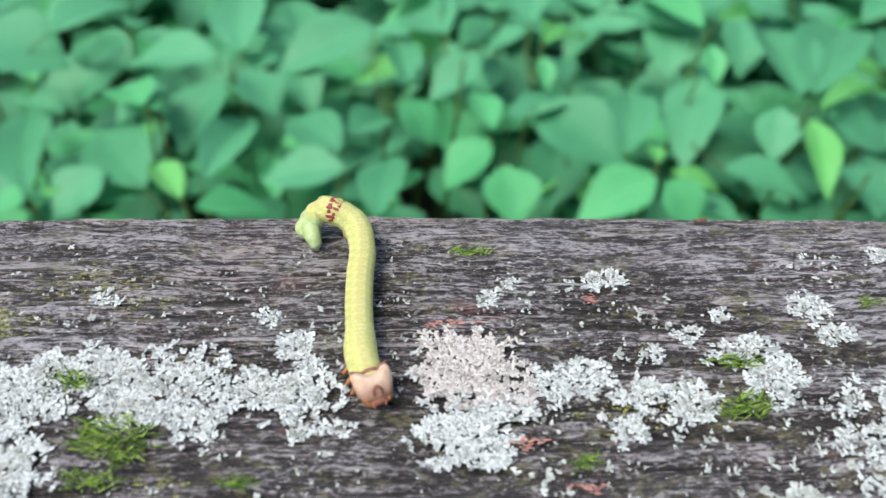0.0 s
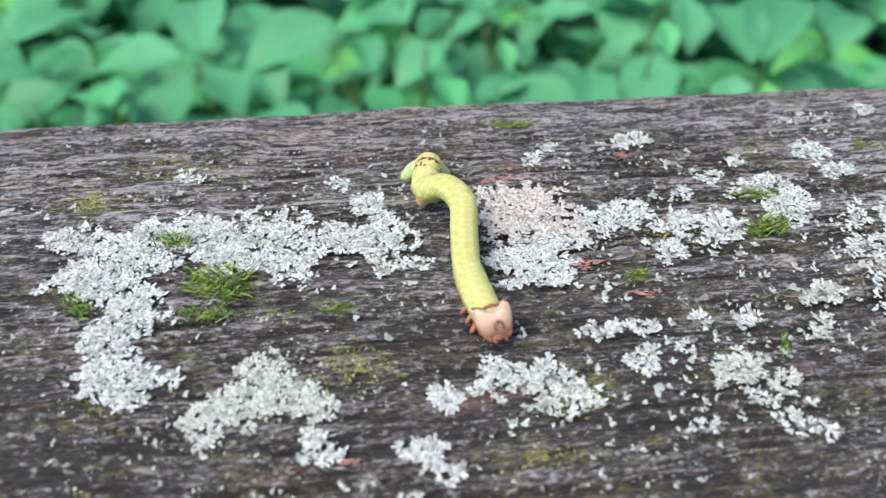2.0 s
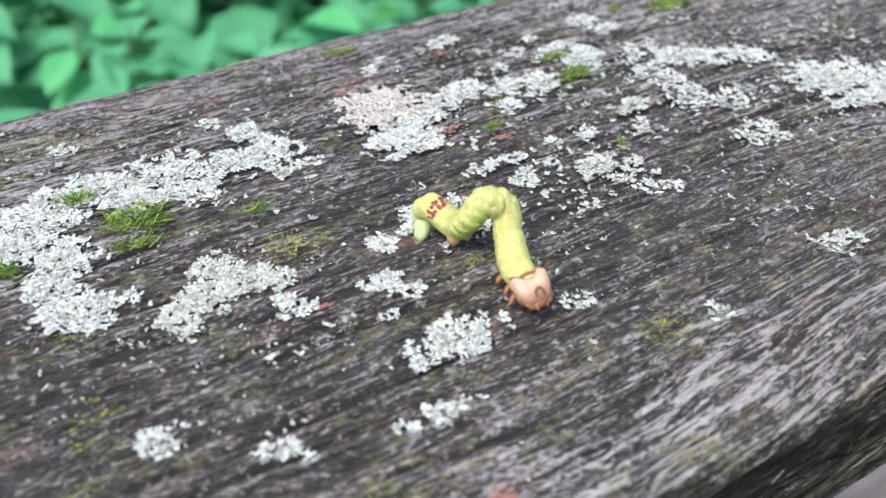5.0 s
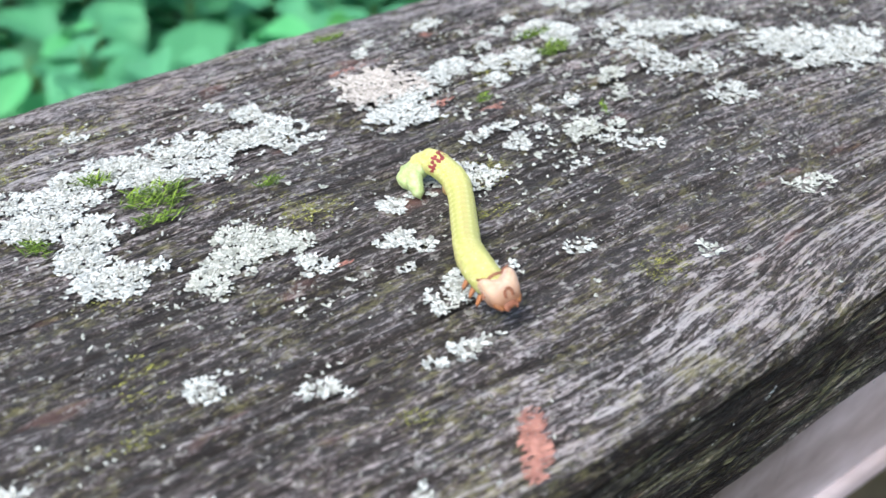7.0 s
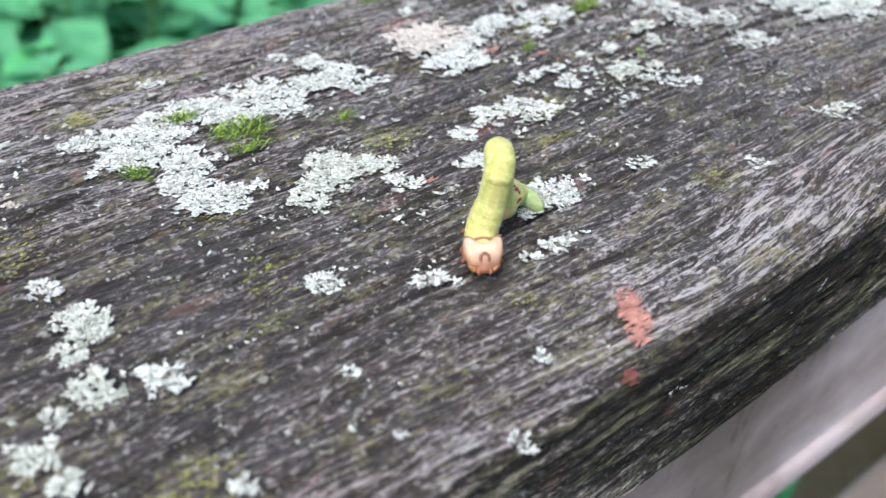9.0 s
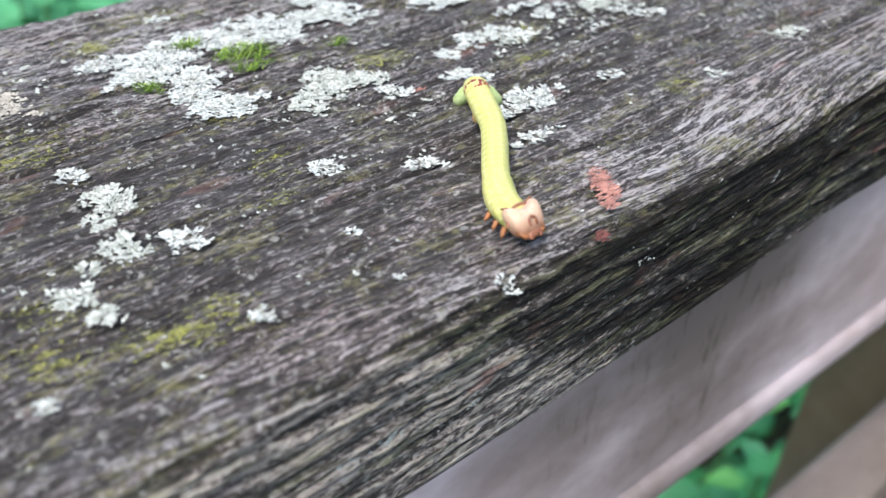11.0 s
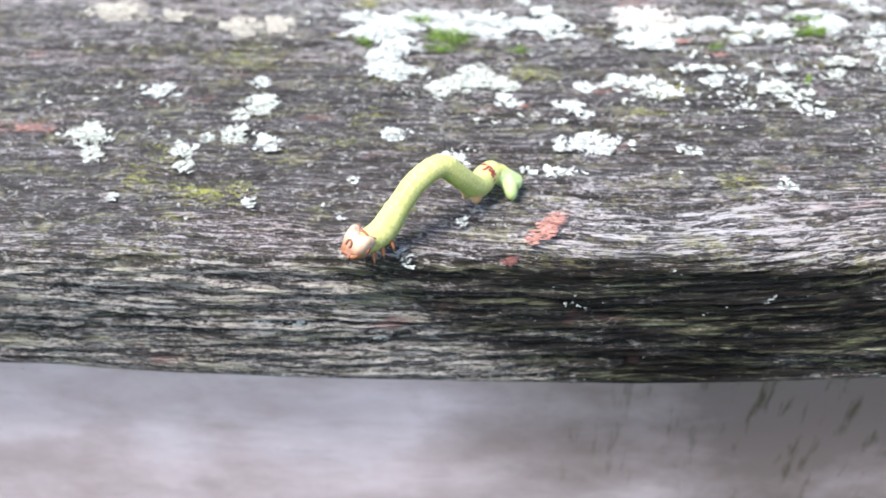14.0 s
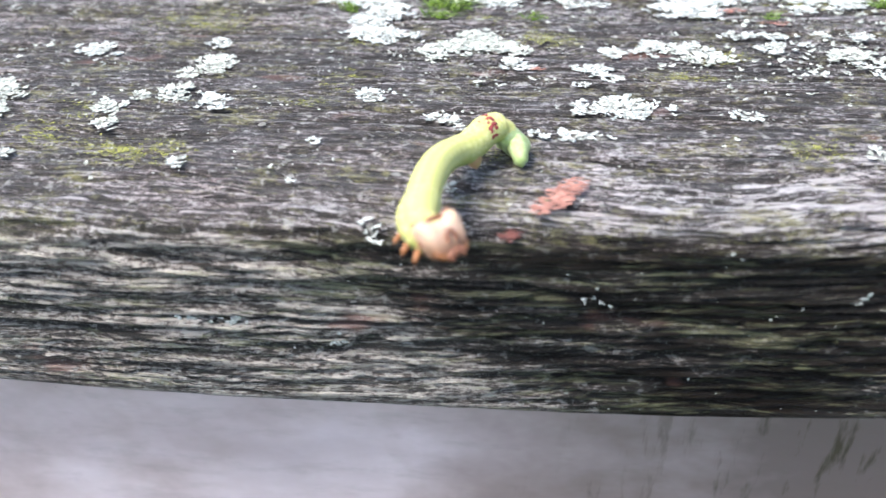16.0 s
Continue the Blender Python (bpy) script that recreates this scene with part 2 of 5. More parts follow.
def soft_skin(name, low, high, scale=900.0, rough=0.45, sss=0.25, spots=None):
    m, nt, b = material(name)
    n = noise_tex(nt, coords(nt), scale, 4.0, 0.6)
    base = ramp(nt, n, (0.3, low), (0.7, high))
    if spots:
        s = noise_tex(nt, coords(nt), 520.0, 2.0, 0.5)
        base = mix(nt, ramp(nt, s, (0.62, (0.0,)), (0.74, (0.5,))), base, spots)
    link(nt, base, b.inputs["Base Color"])
    b.inputs["Roughness"].default_value = rough
    b.inputs["Subsurface Weight"].default_value = sss
    b.inputs["Subsurface Radius"].default_value = (0.0016, 0.0014, 0.0005)
    b.inputs["Subsurface Scale"].default_value = 1.0
    bump(nt, b, noise_tex(nt, coords(nt), 2600.0, 4.0, 0.7), 0.5, 0.0004)
    return m


def head_shell(name, low, high, rough=0.35, sss=0.12):
    """Peach shell that turns amber-brown towards the mouth and the neck; the lower brown also paints in shade."""
    m = soft_skin(name, low, high, rough=rough, sss=sss)
    nt = m.node_tree
    b = nt.nodes["Principled BSDF"]
    old = b.inputs["Base Color"].links[0].from_socket
    tc = nt.nodes.new("ShaderNodeTexCoord")
    xyz = nt.nodes.new("ShaderNodeSeparateXYZ")
    link(nt, tc.outputs["Object"], xyz.inputs[0])
    n = noise_tex(nt, coords(nt), 900.0, 3.0, 0.6)
    # brown lower face, carried higher to include the shadow under the brow
    low_brown_and_shade = math_node(nt, "ADD", math_node(nt, "MULTIPLY", math_node(nt, "SUBTRACT", xyz.outputs["Z"], 0.0011), -330.0), math_node(nt, "MULTIPLY", math_node(nt, "SUBTRACT", n, 0.5), 0.8))
    back_part = math_node(nt, "MULTIPLY", math_node(nt, "ADD", xyz.outputs["Y"], 0.0009), -900.0)
    f = ramp(nt, math_node(nt, "MAXIMUM", low_brown_and_shade, back_part), (0.05, (0.0,)), (0.85, (0.85,)))
    link(nt, mix(nt, f, old, (0.22, 0.085, 0.038)), b.inputs["Base Color"])
    return m


def banded_back(m):
    """Greener flanks, a faint peach line along the back, scattered pale warts and fold shade painted in the creases."""
    nt = m.node_tree
    b = nt.nodes["Principled BSDF"]
    old = b.inputs["Base Color"].links[0].from_socket
    tc = nt.nodes.new("ShaderNodeTexCoord")
    xyz = nt.nodes.new("ShaderNodeSeparateXYZ")
    link(nt, tc.outputs["Object"], xyz.inputs[0])
    flank = ramp(nt, math_node(nt, "MULTIPLY", xyz.outputs["Z"], -400.0), (0.0, (0.0,)), (0.9, (0.75,)))
    col = mix(nt, flank, old, (0.25, 0.36, 0.045))
    off = math_node(nt, "ABSOLUTE", xyz.outputs["X"], 0.0)
    line = math_node(nt, "MULTIPLY", ramp(nt, math_node(nt, "MULTIPLY", off, 1000.0), (0.15, (0.55,)), (0.75, (0.0,))), ramp(nt, math_node(nt, "MULTIPLY", xyz.outputs["Z"], 1000.0), (0.3, (0.0,)), (0.9, (1.0,))))
    line = math_node(nt, "MULTIPLY", line, ramp(nt, noise_tex(nt, coords(nt), 1100.0, 2.0, 0.5), (0.42, (0.15,)), (0.60, (1.0,))))
    col = mix(nt, line, col, (0.52, 0.33, 0.16))
    warts = nt.nodes.new("ShaderNodeTexVoronoi")
    warts.inputs["Scale"].default_value = 1500.0
    link(nt, tc.outputs["Object"], warts.inputs["Vector"])
    col = mix(nt, ramp(nt, warts.outputs["Distance"], (0.10, (0.55,)), (0.24, (0.0,))), col, (0.72, 0.74, 0.50))
    folds = nt.nodes.new("ShaderNodeTexWave")
    folds.bands_direction = "Y"
    folds.inputs["Scale"].default_value = 260.0
    folds.inputs["Distortion"].default_value = 5.0
    folds.inputs["Detail"].default_value = 2.0
    folds.inputs["Detail Scale"].default_value = 1.4
    link(nt, tc.outputs["Object"], folds.inputs["Vector"])
    # fold troughs get a darker green, shading painted into the skin
    crease_shade = ramp(nt, folds.outputs["Fac"], (0.0, (0.10,)), (0.30, (0.0,)))
    col = mix(nt, crease_shade, col, (0.22, 0.27, 0.04))
    link(nt, col, b.inputs["Base Color"])
    b.inputs["Roughness"].default_value = 0.6
    fuzz = noise_tex(nt, coords(nt), 3000.0, 3.0, 0.7)
    bump(nt, b, math_node(nt, "ADD", math_node(nt, "MULTIPLY", folds.outputs["Fac"], 0.16), fuzz), 0.8, 0.00040)


def soil_skin():
    m, nt, b = material("forest_soil")
    n = noise_tex(nt, coords(nt), 16.0, 6.0, 0.65)
    link(nt, ramp(nt, n, (0.3, (0.012, 0.010, 0.007)), (0.7, (0.05, 0.042, 0.028))), b.inputs["Base Color"])
    b.inputs["Roughness"].default_value = 0.95
    bump(nt, b, n, 0.6, 0.02)
    return m


WOOD = weathered_wood()
BOARD = painted_plank(value=1.02)
LIP = painted_plank("grey_stained_lip", 0.74)
# post and lower rail: board stain in olive, darkened for the shade below the cap
POST_SHADED = painted_plank("olive_post_shaded", 0.20, (1.0, 0.92, 0.62))
LOW_BOARD_SHADED = painted_plank("olive_board_shaded", 0.24, (1.0, 0.97, 0.82))
SOIL = soil_skin()
LICHEN = lichen_skin("pale_lichen", (0.16, 0.182, 0.173), (0.345, 0.38, 0.37), (0.51, 0.55, 0.54))
LICHEN_INNER = lichen_skin("lichen_middle", (0.16, 0.175, 0.155), (0.29, 0.312, 0.29), (0.43, 0.46, 0.44))
LICHEN_PINK = lichen_skin("pinkish_lichen", (0.19, 0.178, 0.158), (0.35, 0.335, 0.312), (0.49, 0.48, 0.455))
LICHEN_BEIGE = lichen_skin("beige_lichen", (0.16, 0.152, 0.125), (0.29, 0.278, 0.24), (0.41, 0.398, 0.355))
LICHEN_GREY = lichen_skin("grey_green_lichen", (0.17, 0.19, 0.165), (0.30, 0.33, 0.30), (0.44, 0.47, 0.445))
# dark grey for debris, and for the shade between lichen lobes painted on their crust
GAP_SHADE_DEBRIS = lichen_skin("lichen_gap_shade_and_debris", (0.05, 0.05, 0.045), (0.09, 0.09, 0.085), (0.14, 0.14, 0.13))
MOSS = lichen_skin("moss_green", (0.018, 0.038, 0.004), (0.075, 0.145, 0.012), (0.22, 0.34, 0.045))
ALGAE = lichen_skin("yellow_green_algae", (0.08, 0.086, 0.02), (0.18, 0.19, 0.040), (0.34, 0.35, 0.10))
LEAF = leaf_skin("leaf_green", (0.052, 0.250, 0.112), (0.112, 0.410, 0.210))
LEAF_MID = leaf_skin("leaf_fresh_green", (0.055, 0.32, 0.115), (0.120, 0.49, 0.20))
LEAF_YOUNG = leaf_skin("leaf_young", (0.095, 0.40, 0.095), (0.180, 0.54, 0.17))
STEM = leaf_skin("stem_green", (0.05, 0.11, 0.03), (0.10, 0.20, 0.06))
WORM_SKIN = soft_skin("caterpillar_skin", (0.39, 0.41, 0.10), (0.58, 0.59, 0.245), spots=(0.40, 0.29, 0.11))
banded_back(WORM_SKIN)
WORM_TAIL = soft_skin("caterpillar_tail_skin", (0.29, 0.40, 0.13), (0.45, 0.55, 0.29))
HEAD_SKIN = head_shell("caterpillar_head_shell", (0.46, 0.30, 0.20), (0.61, 0.46, 0.35), rough=0.35, sss=0.12)
BROWN = soft_skin("brown_mark", (0.15, 0.055, 0.03), (0.27, 0.105, 0.055), rough=0.4, sss=0.0)
RED = soft_skin("red_mark", (0.16, 0.015, 0.02), (0.28, 0.04, 0.035), rough=0.5, sss=0.05)
AMBER = soft_skin("amber_leg", (0.17, 0.065, 0.025), (0.31, 0.125, 0.045), rough=0.4, sss=0.1)
PINK = soft_skin("proleg_skin", (0.44, 0.34, 0.12), (0.56, 0.32, 0.19), scale=500.0, rough=0.5, sss=0.15)
CRUMB_RED = soft_skin("dark_red_bark", (0.07, 0.018, 0.016), (0.15, 0.05, 0.04), rough=0.7, sss=0.0)
FLAKE = soft_skin("reddish_wood_flake", (0.20, 0.085, 0.07), (0.45, 0.23, 0.185), scale=600.0, rough=0.8, sss=0.0)


# ---------------------------------------------------------------- mesh helpers
def mesh_of(name, verts, faces, mat, smooth=True):
    me = bpy.data.meshes.new(name)
    me.from_pydata([tuple(v) for v in verts], [], [tuple(int(i) for i in fc) for fc in faces])
    me.materials.append(mat)
    if smooth:
        me.polygons.foreach_set("use_smooth", [True] * len(me.polygons))
    me.update()
    return me


def part(name, bm, mat, parent, label=""):
    """Links a bmesh or a ready mesh as one part under a thing."""
    if isinstance(bm, bmesh.types.BMesh):
        me = bpy.data.meshes.new(name)
        bm.to_mesh(me)
        bm.free()
        me.materials.append(mat)
        me.polygons.foreach_set("use_smooth", [True] * len(me.polygons))
    else:
        me = bm
    ob = new(name, me)
    ob.parent = parent
    return tagged(ob, label)


def lattice(x, y, seed):
    """Smooth value noise on numpy arrays, 0 to 1."""
    xi, yi = np.floor(x).astype(np.int64), np.floor(y).astype(np.int64)
    u, v = x - xi, y - yi
    u, v = u * u * (3 - 2 * u), v * v * (3 - 2 * v)

    def h(a, c):
        n = (a * 374761393 + c * 668265263 + seed * 982451653) & 0x7FFFFFFF
        n = ((n ^ (n >> 13)) * 1274126177) & 0x7FFFFFFF
        return ((n ^ (n >> 16)) & 0xFFFF) / 65535.0

    return (h(xi, yi) * (1 - u) + h(xi + 1, yi) * u) * (1 - v) + (h(xi, yi + 1) * (1 - u) + h(xi + 1, yi + 1) * u) * v


# ---------------------------------------------------------------- the ground
def ground():
    rings = [0, 0.4, 0.9, 1.6, 2.6, 4, 7, 12, 25, 60, 200, 900]
    n = 48
    verts, faces = [(0, 0, 0)], []
    for r in rings[1:]:
        for k in range(n):
            a = 2 * math.pi * k / n
            x, y = r * math.cos(a), r * math.sin(a)
            verts.append((x, y, 0.05 * (noise.noise((x * 0.7, y * 0.7, 0))) - 0.03))
    for k in range(n):
        faces.append((0, 1 + k, 1 + (k + 1) % n))
    for j in range(len(rings) - 2):
        for k in range(n):
            a, c = 1 + j * n + k, 1 + j * n + (k + 1) % n
            faces.append((a, a + n, c + n, c))
    ob = new("ground", mesh_of("ground", verts, faces, SOIL))
    return tagged(ob, "dark damp forest soil under the plants", "ground", kind="structure")


ground()

# ---------------------------------------------------------------- the railing
TOP, FRONT, BACK, UNDER = 1.0, -0.0288, 0.1176, 0.9600


def rail_profile():
    """Points y, z and normal round the cap board's section, with a worn near edge and a rounder far edge."""
    pts = []

    def line(a, c, step):
        k = max(2, int(math.dist(a, c) / step))
        for i in range(k):
            f = i / k
            pts.append((a[0] + (c[0] - a[0]) * f, a[1] + (c[1] - a[1]) * f))

    def arc(cy, cz, r, a0, a1, k):
        for i in range(k):
            a = radians(a0 + (a1 - a0) * i / k)
            pts.append((cy + r * math.cos(a), cz + r * math.sin(a)))

    rn, rb = 0.0042, 0.003
    arc(FRONT + rb, UNDER + rb, rb, 270, 180, 5)
    line((FRONT, UNDER + rb), (FRONT, TOP - rn), 0.00032)
    arc(FRONT + rn, TOP - rn, rn, 180, 90, 16)
    line((FRONT + rn, TOP), (0.0980, TOP), 0.00031)
    for i in range(34):
        f = i / 34
        pts.append((0.0980 * (1 - f) ** 2 + 0.1120 * 2 * f * (1 - f) + 0.1166 * f * f, TOP - 0.0065 * f * f))
    arc(BACK - 0.0042, TOP - 0.0092, 0.0042, 48, 0, 6)
    line((BACK, TOP - 0.0092), (BACK, UNDER + rb), 0.003)
    arc(BACK - rb, UNDER + rb, rb, 0, -90, 4)
    line((BACK - rb, UNDER), (FRONT + rb, UNDER), 0.01)
    return np.array(pts)


def grain_flow(x, s):
    """How far the grain strays across the board: it climbs the near edge past a hidden knot."""
    climb = -0.15 * (x - 0.03) * np.exp(-(((x - 0.035) / 0.060) ** 2 + ((s - 0.041) / 0.020) ** 2))
    lean = -0.05 * x * np.clip((0.040 - s) / 0.01, 0, 1) * np.exp(-((x + 0.03) / 0.10) ** 2)
    return climb + lean + 0.0013 * (lattice(x * 16, s * 45, 5) - 0.5)


def relief(x, s):
    """Height of the weathered grain over the smooth board, in metres, and a 0..1 fibre tone, darkened as shade in
    checks, pits and splits.
    """
    wob = 0.0016 * (lattice(x * 14, s * 30, 3) - 0.5) + 0.0030 * (lattice(x * 5, s * 12, 4) - 0.5)
    sw = s + wob + grain_flow(x, s)
    a = lattice(x * 80, sw * 760, 11)
    c = lattice(x * 190, sw * 1500, 12)
    d = lattice(x * 14, sw * 210, 13)
    e = lattice(x * 300, sw * 900, 14)
    checks = np.clip((lattice(x * 30, sw * 560, 15) - 0.72) / 0.10, 0, 1) * np.clip((lattice(x * 12, sw * 90, 16) - 0.30) * 3, 0, 1)
    pit = np.clip((lattice(x * 130, sw * 1250, 20) - 0.62) / 0.14, 0, 1)
    h = 0.00056 * (a - 0.5) + 0.00044 * (c - 0.5) + 0.00036 * (d - 0.5) + 0.00030 * (e - 0.5) - 0.0012 * checks - 0.0006 * pit
    tone = np.clip(0.36 * a + 0.30 * c + 0.20 * d + 0.24 * (e - 0.35) - 0.45 * checks - 0.30 * pit + 0.11, 0, 1)
    front = np.clip((0.036 - s) / 0.003, 0, 1)
    split = np.clip((lattice(x * 36, sw * 760, 17) - 0.60) / 0.12, 0, 1) * np.clip((lattice(x * 60, sw * 1100, 18) - 0.15) * 3, 0, 1)
    h = h * (1 + 0.5 * front) - 0.0009 * split * front
    h = h * np.clip((s - 0.003) / 0.005, 0.12, 1)
    tone = np.clip(tone - split * 0.5 * front, 0, 1)
    return h, tone


def side_of(p):
    """1 on the cap's upright front, 0 on its top."""
    return np.clip((TOP - 0.002 - p[..., 1]) / 0.004, 0, 1) * (p[..., 0] < 0.05)


def cap_rail():
    prof = rail_profile()
    d = np.roll(prof, -1, 0) - np.roll(prof, 1, 0)
    nrm = np.stack([-d[:, 1], d[:, 0]], 1)
    nrm /= np.linalg.norm(nrm, axis=1)[:, None]
    run = np.concatenate([[0], np.cumsum(np.linalg.norm(np.diff(prof, axis=0), axis=1))])
    xs = np.concatenate([np.linspace(-1.6, -0.24, 70), np.arange(-0.235, 0.30, 0.00110), np.linspace(0.305, 1.6, 70)])
    X, K = np.meshgrid(xs, np.arange(len(prof)), indexing="ij")
    S = run[K]
    h, tone = relief(X, S)
    z_edge = np.clip((0.03 - np.abs(prof[K, 0] - (FRONT + 0.002))) / 0.03, 0, 1)
    crown = 0.0006 * (lattice(X * 9, S * 26, 21) - 0.5) - 0.0016 * z_edge * lattice(X * 16, S * 0 + 5, 22)
    h = h + np.where(prof[K, 1] > TOP - 0.004, crown, 0)
    Y = prof[K, 0] + nrm[K, 0] * h
    Z = prof[K, 1] + nrm[K, 1] * h
    bow = 0.0022 * np.sin((X + 0.05) * 9.0) * np.where(prof[K, 0] < FRONT + 0.004, 1, 0)
    Y = Y + bow
    # the far edge swells a little in the middle, and the underside of the front is worn wavy
    Y = Y + np.clip((prof[K, 0] - 0.09) / 0.02, 0, 1) * (0.0006 * np.exp(-(((X + 0.012) / 0.05) ** 2)) - 0.0006)
    Z = Z + np.clip((0.976 - prof[K, 1]) / 0.014, 0, 1) * np.clip((0.0 - prof[K, 0]) / 0.02, 0, 1) * (0.0008 + 0.0036 * np.clip(np.abs(X + 0.045) / 0.09, 0, 1) ** 2 + 0.0012 * (lattice(X * 35, S * 0 + 3, 24) - 0.5))
    n, p = X.shape
    idx = np.arange(n * p).reshape(n, p)
    a, c = idx[:-1, :], idx[1:, :]
    quads = np.stack([a, c, np.roll(c, -1, 1), np.roll(a, -1, 1)], -1).reshape(-1, 4)
    me = bpy.data.meshes.new("cap_rail")
    verts = np.stack([X, Y, Z], -1).reshape(-1, 3)
    me.vertices.add(len(verts))
    me.vertices.foreach_set("co", verts.ravel())
    caps = 2
    me.loops.add(quads.size + caps * p)
    me.polygons.add(len(quads) + caps)
    loops = np.concatenate([quads.ravel(), idx[0, :], idx[-1, ::-1]])
    me.loops.foreach_set("vertex_index", loops)
    me.polygons.foreach_set("loop_start", np.concatenate([np.arange(len(quads)) * 4, [quads.size, quads.size + p]]))
    me.polygons.foreach_set("use_smooth", np.ones(len(quads) + caps, bool))
    me.update(calc_edges=True)
    stringy = np.maximum(side_of(prof[K]), 0.85 * np.clip((0.030 - prof[K, 0]) / 0.035, 0, 1))
    me.attributes.new("stringy", "FLOAT", "POINT").data.foreach_set("value", stringy.ravel().astype(np.float32))
    me.attributes.new("flow", "FLOAT", "POINT").data.foreach_set("value", grain_flow(X, S).ravel().astype(np.float32))
    me.attributes.new("grain", "FLOAT", "POINT").data.foreach_set("value", tone.ravel().astype(np.float32))
    side = side_of(prof[K])
    me.attributes.new("side", "FLOAT", "POINT").data.foreach_set("value", side.ravel().astype(np.float32))
    # tar-black weathering over the front's upper part, and a silvery band where the near edge is worn
    fy = np.clip((FRONT + 0.004 - prof[K, 0]) / 0.003, 0, 1)
    drop = TOP - prof[K, 1]
    SF = S + grain_flow(X, S)
    along_x = np.clip((X + 0.075) / 0.065, 0, 1)
    reach = 0.010 + 0.031 * along_x + 0.010 * (lattice(X * 25, S * 60, 71) - 0.5)
    black = fy * np.clip((reach - drop) / 0.007, 0, 1) * np.clip((drop - 0.0018) / 0.0010, 0, 1) * (0.70 + 0.6 * lattice(X * 20, SF * 260, 72)) * (0.58 + 0.60 * along_x)
    black = black * (1 - 0.50 * np.clip((lattice(X * 70, SF * 280, 74) - 0.62) * 6, 0, 1))
    black = black * (1 - 0.40 * np.clip((lattice(X * 40, SF * 900, 76) - 0.60) * 5, 0, 1))
    crest = np.clip(-0.018 + 0.020 * np.clip((X + 0.045) / 0.065, 0, 1) - prof[K, 0], 0, 0.012) / 0.012
    worn = crest * (drop < 0.0042) * 0.85 * (0.70 + 0.30 * np.clip((X + 0.06) / 0.06, 0, 1))
    # the top is paler towards the right and darker at the near left
    tone_sheen = 0.02 * np.clip((X + 0.02) / 0.06, 0, 1) * np.clip((0.045 - prof[K, 0]) / 0.03, 0, 1) - 0.11 * np.clip((-0.005 - X) / 0.05, 0, 1) * np.clip((0.045 - prof[K, 0]) / 0.03, 0, 1) * (1 - crest)
    # far strip lightened: sky sheen at low angles painted into the wood colour
    tone_sheen = tone_sheen + (0.07 + 0.09 * np.clip((0.03 - X) / 0.04, 0, 1)) * np.clip((prof[K, 0] - 0.075) / 0.03, 0, 1)
    tone_sheen = tone_sheen + 0.08 * np.clip((X - 0.035) / 0.03, 0, 1)
    tone_sheen = tone_sheen - 0.05 * np.clip((0.078 - prof[K, 0]) / 0.015, 0, 1) * np.clip((prof[K, 0] - 0.015) / 0.02, 0, 1)
    tone_sheen = np.where(side > 0.5, 0.04 * np.clip((-0.03 - X) / 0.04, 0, 1), tone_sheen)
    me.attributes.new("tone_and_sheen", "FLOAT", "POINT").data.foreach_set("value", tone_sheen.ravel().astype(np.float32))
    me.attributes.new("worn", "FLOAT", "POINT").data.foreach_set("value", worn.ravel().astype(np.float32))
    me.attributes.new("blackened", "FLOAT", "POINT").data.foreach_set("value", black.ravel().astype(np.float32))
    me.materials.append(WOOD)
    me.validate()
    ob = new("cap_rail", me)
    return tagged(ob, "weathered grey wooden cap rail with deep grain and lichen", "railing", kind="structure")


cap_rail()


def board(name, x0, x1, y0, y1, z0, z1, round_edge, label, category, mat=None, kind="structure"):
    """A planed board with rounded edges along its length."""
    bm = bmesh.new()
    bmesh.ops.create_cube(bm, size=1.0)
    for v in bm.verts:
        v.co = Vector(((x0 + x1) / 2 + v.co.x * (x1 - x0), (y0 + y1) / 2 + v.co.y * (y1 - y0), (z0 + z1) / 2 + v.co.z * (z1 - z0)))
    bmesh.ops.bevel(bm, geom=list(bm.edges), offset=round_edge, segments=4, profile=0.5, affect="EDGES")
    me = bpy.data.meshes.new(name)
    bm.to_mesh(me)
    bm.free()
    me.polygons.foreach_set("use_smooth", [True] * len(me.polygons))
    me.materials.append(mat or BOARD)
    ob = new(name, me)
    return tagged(ob, label, category, kind=kind)


board("upper_rail", -1.55, 1.55, -0.0095, 0.026, 0.8660, 0.9590, 0.002, "smooth lilac-grey stained board under the cap rail", "railing")
board("rail_lip", -1.55, 1.55, -0.0115, 0.026, 0.8490, 0.8655, 0.006, "rounded lilac-grey lip along the board's lower edge", "railing", LIP)
board("lower_rail", -1.55, 1.55, -0.012, 0.026, 0.571, 0.660, 0.006, "olive-grey lower rail of the wooden railing, darkened as in shade", "railing", LOW_BOARD_SHADED)
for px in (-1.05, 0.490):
    board("post", px - 0.0445, px + 0.0445, 0.0265, 0.1120, -0.05, 0.9588, 0.005, "square olive-grey wooden railing post in the ground, darkened as in shade", "post", POST_SHADED)


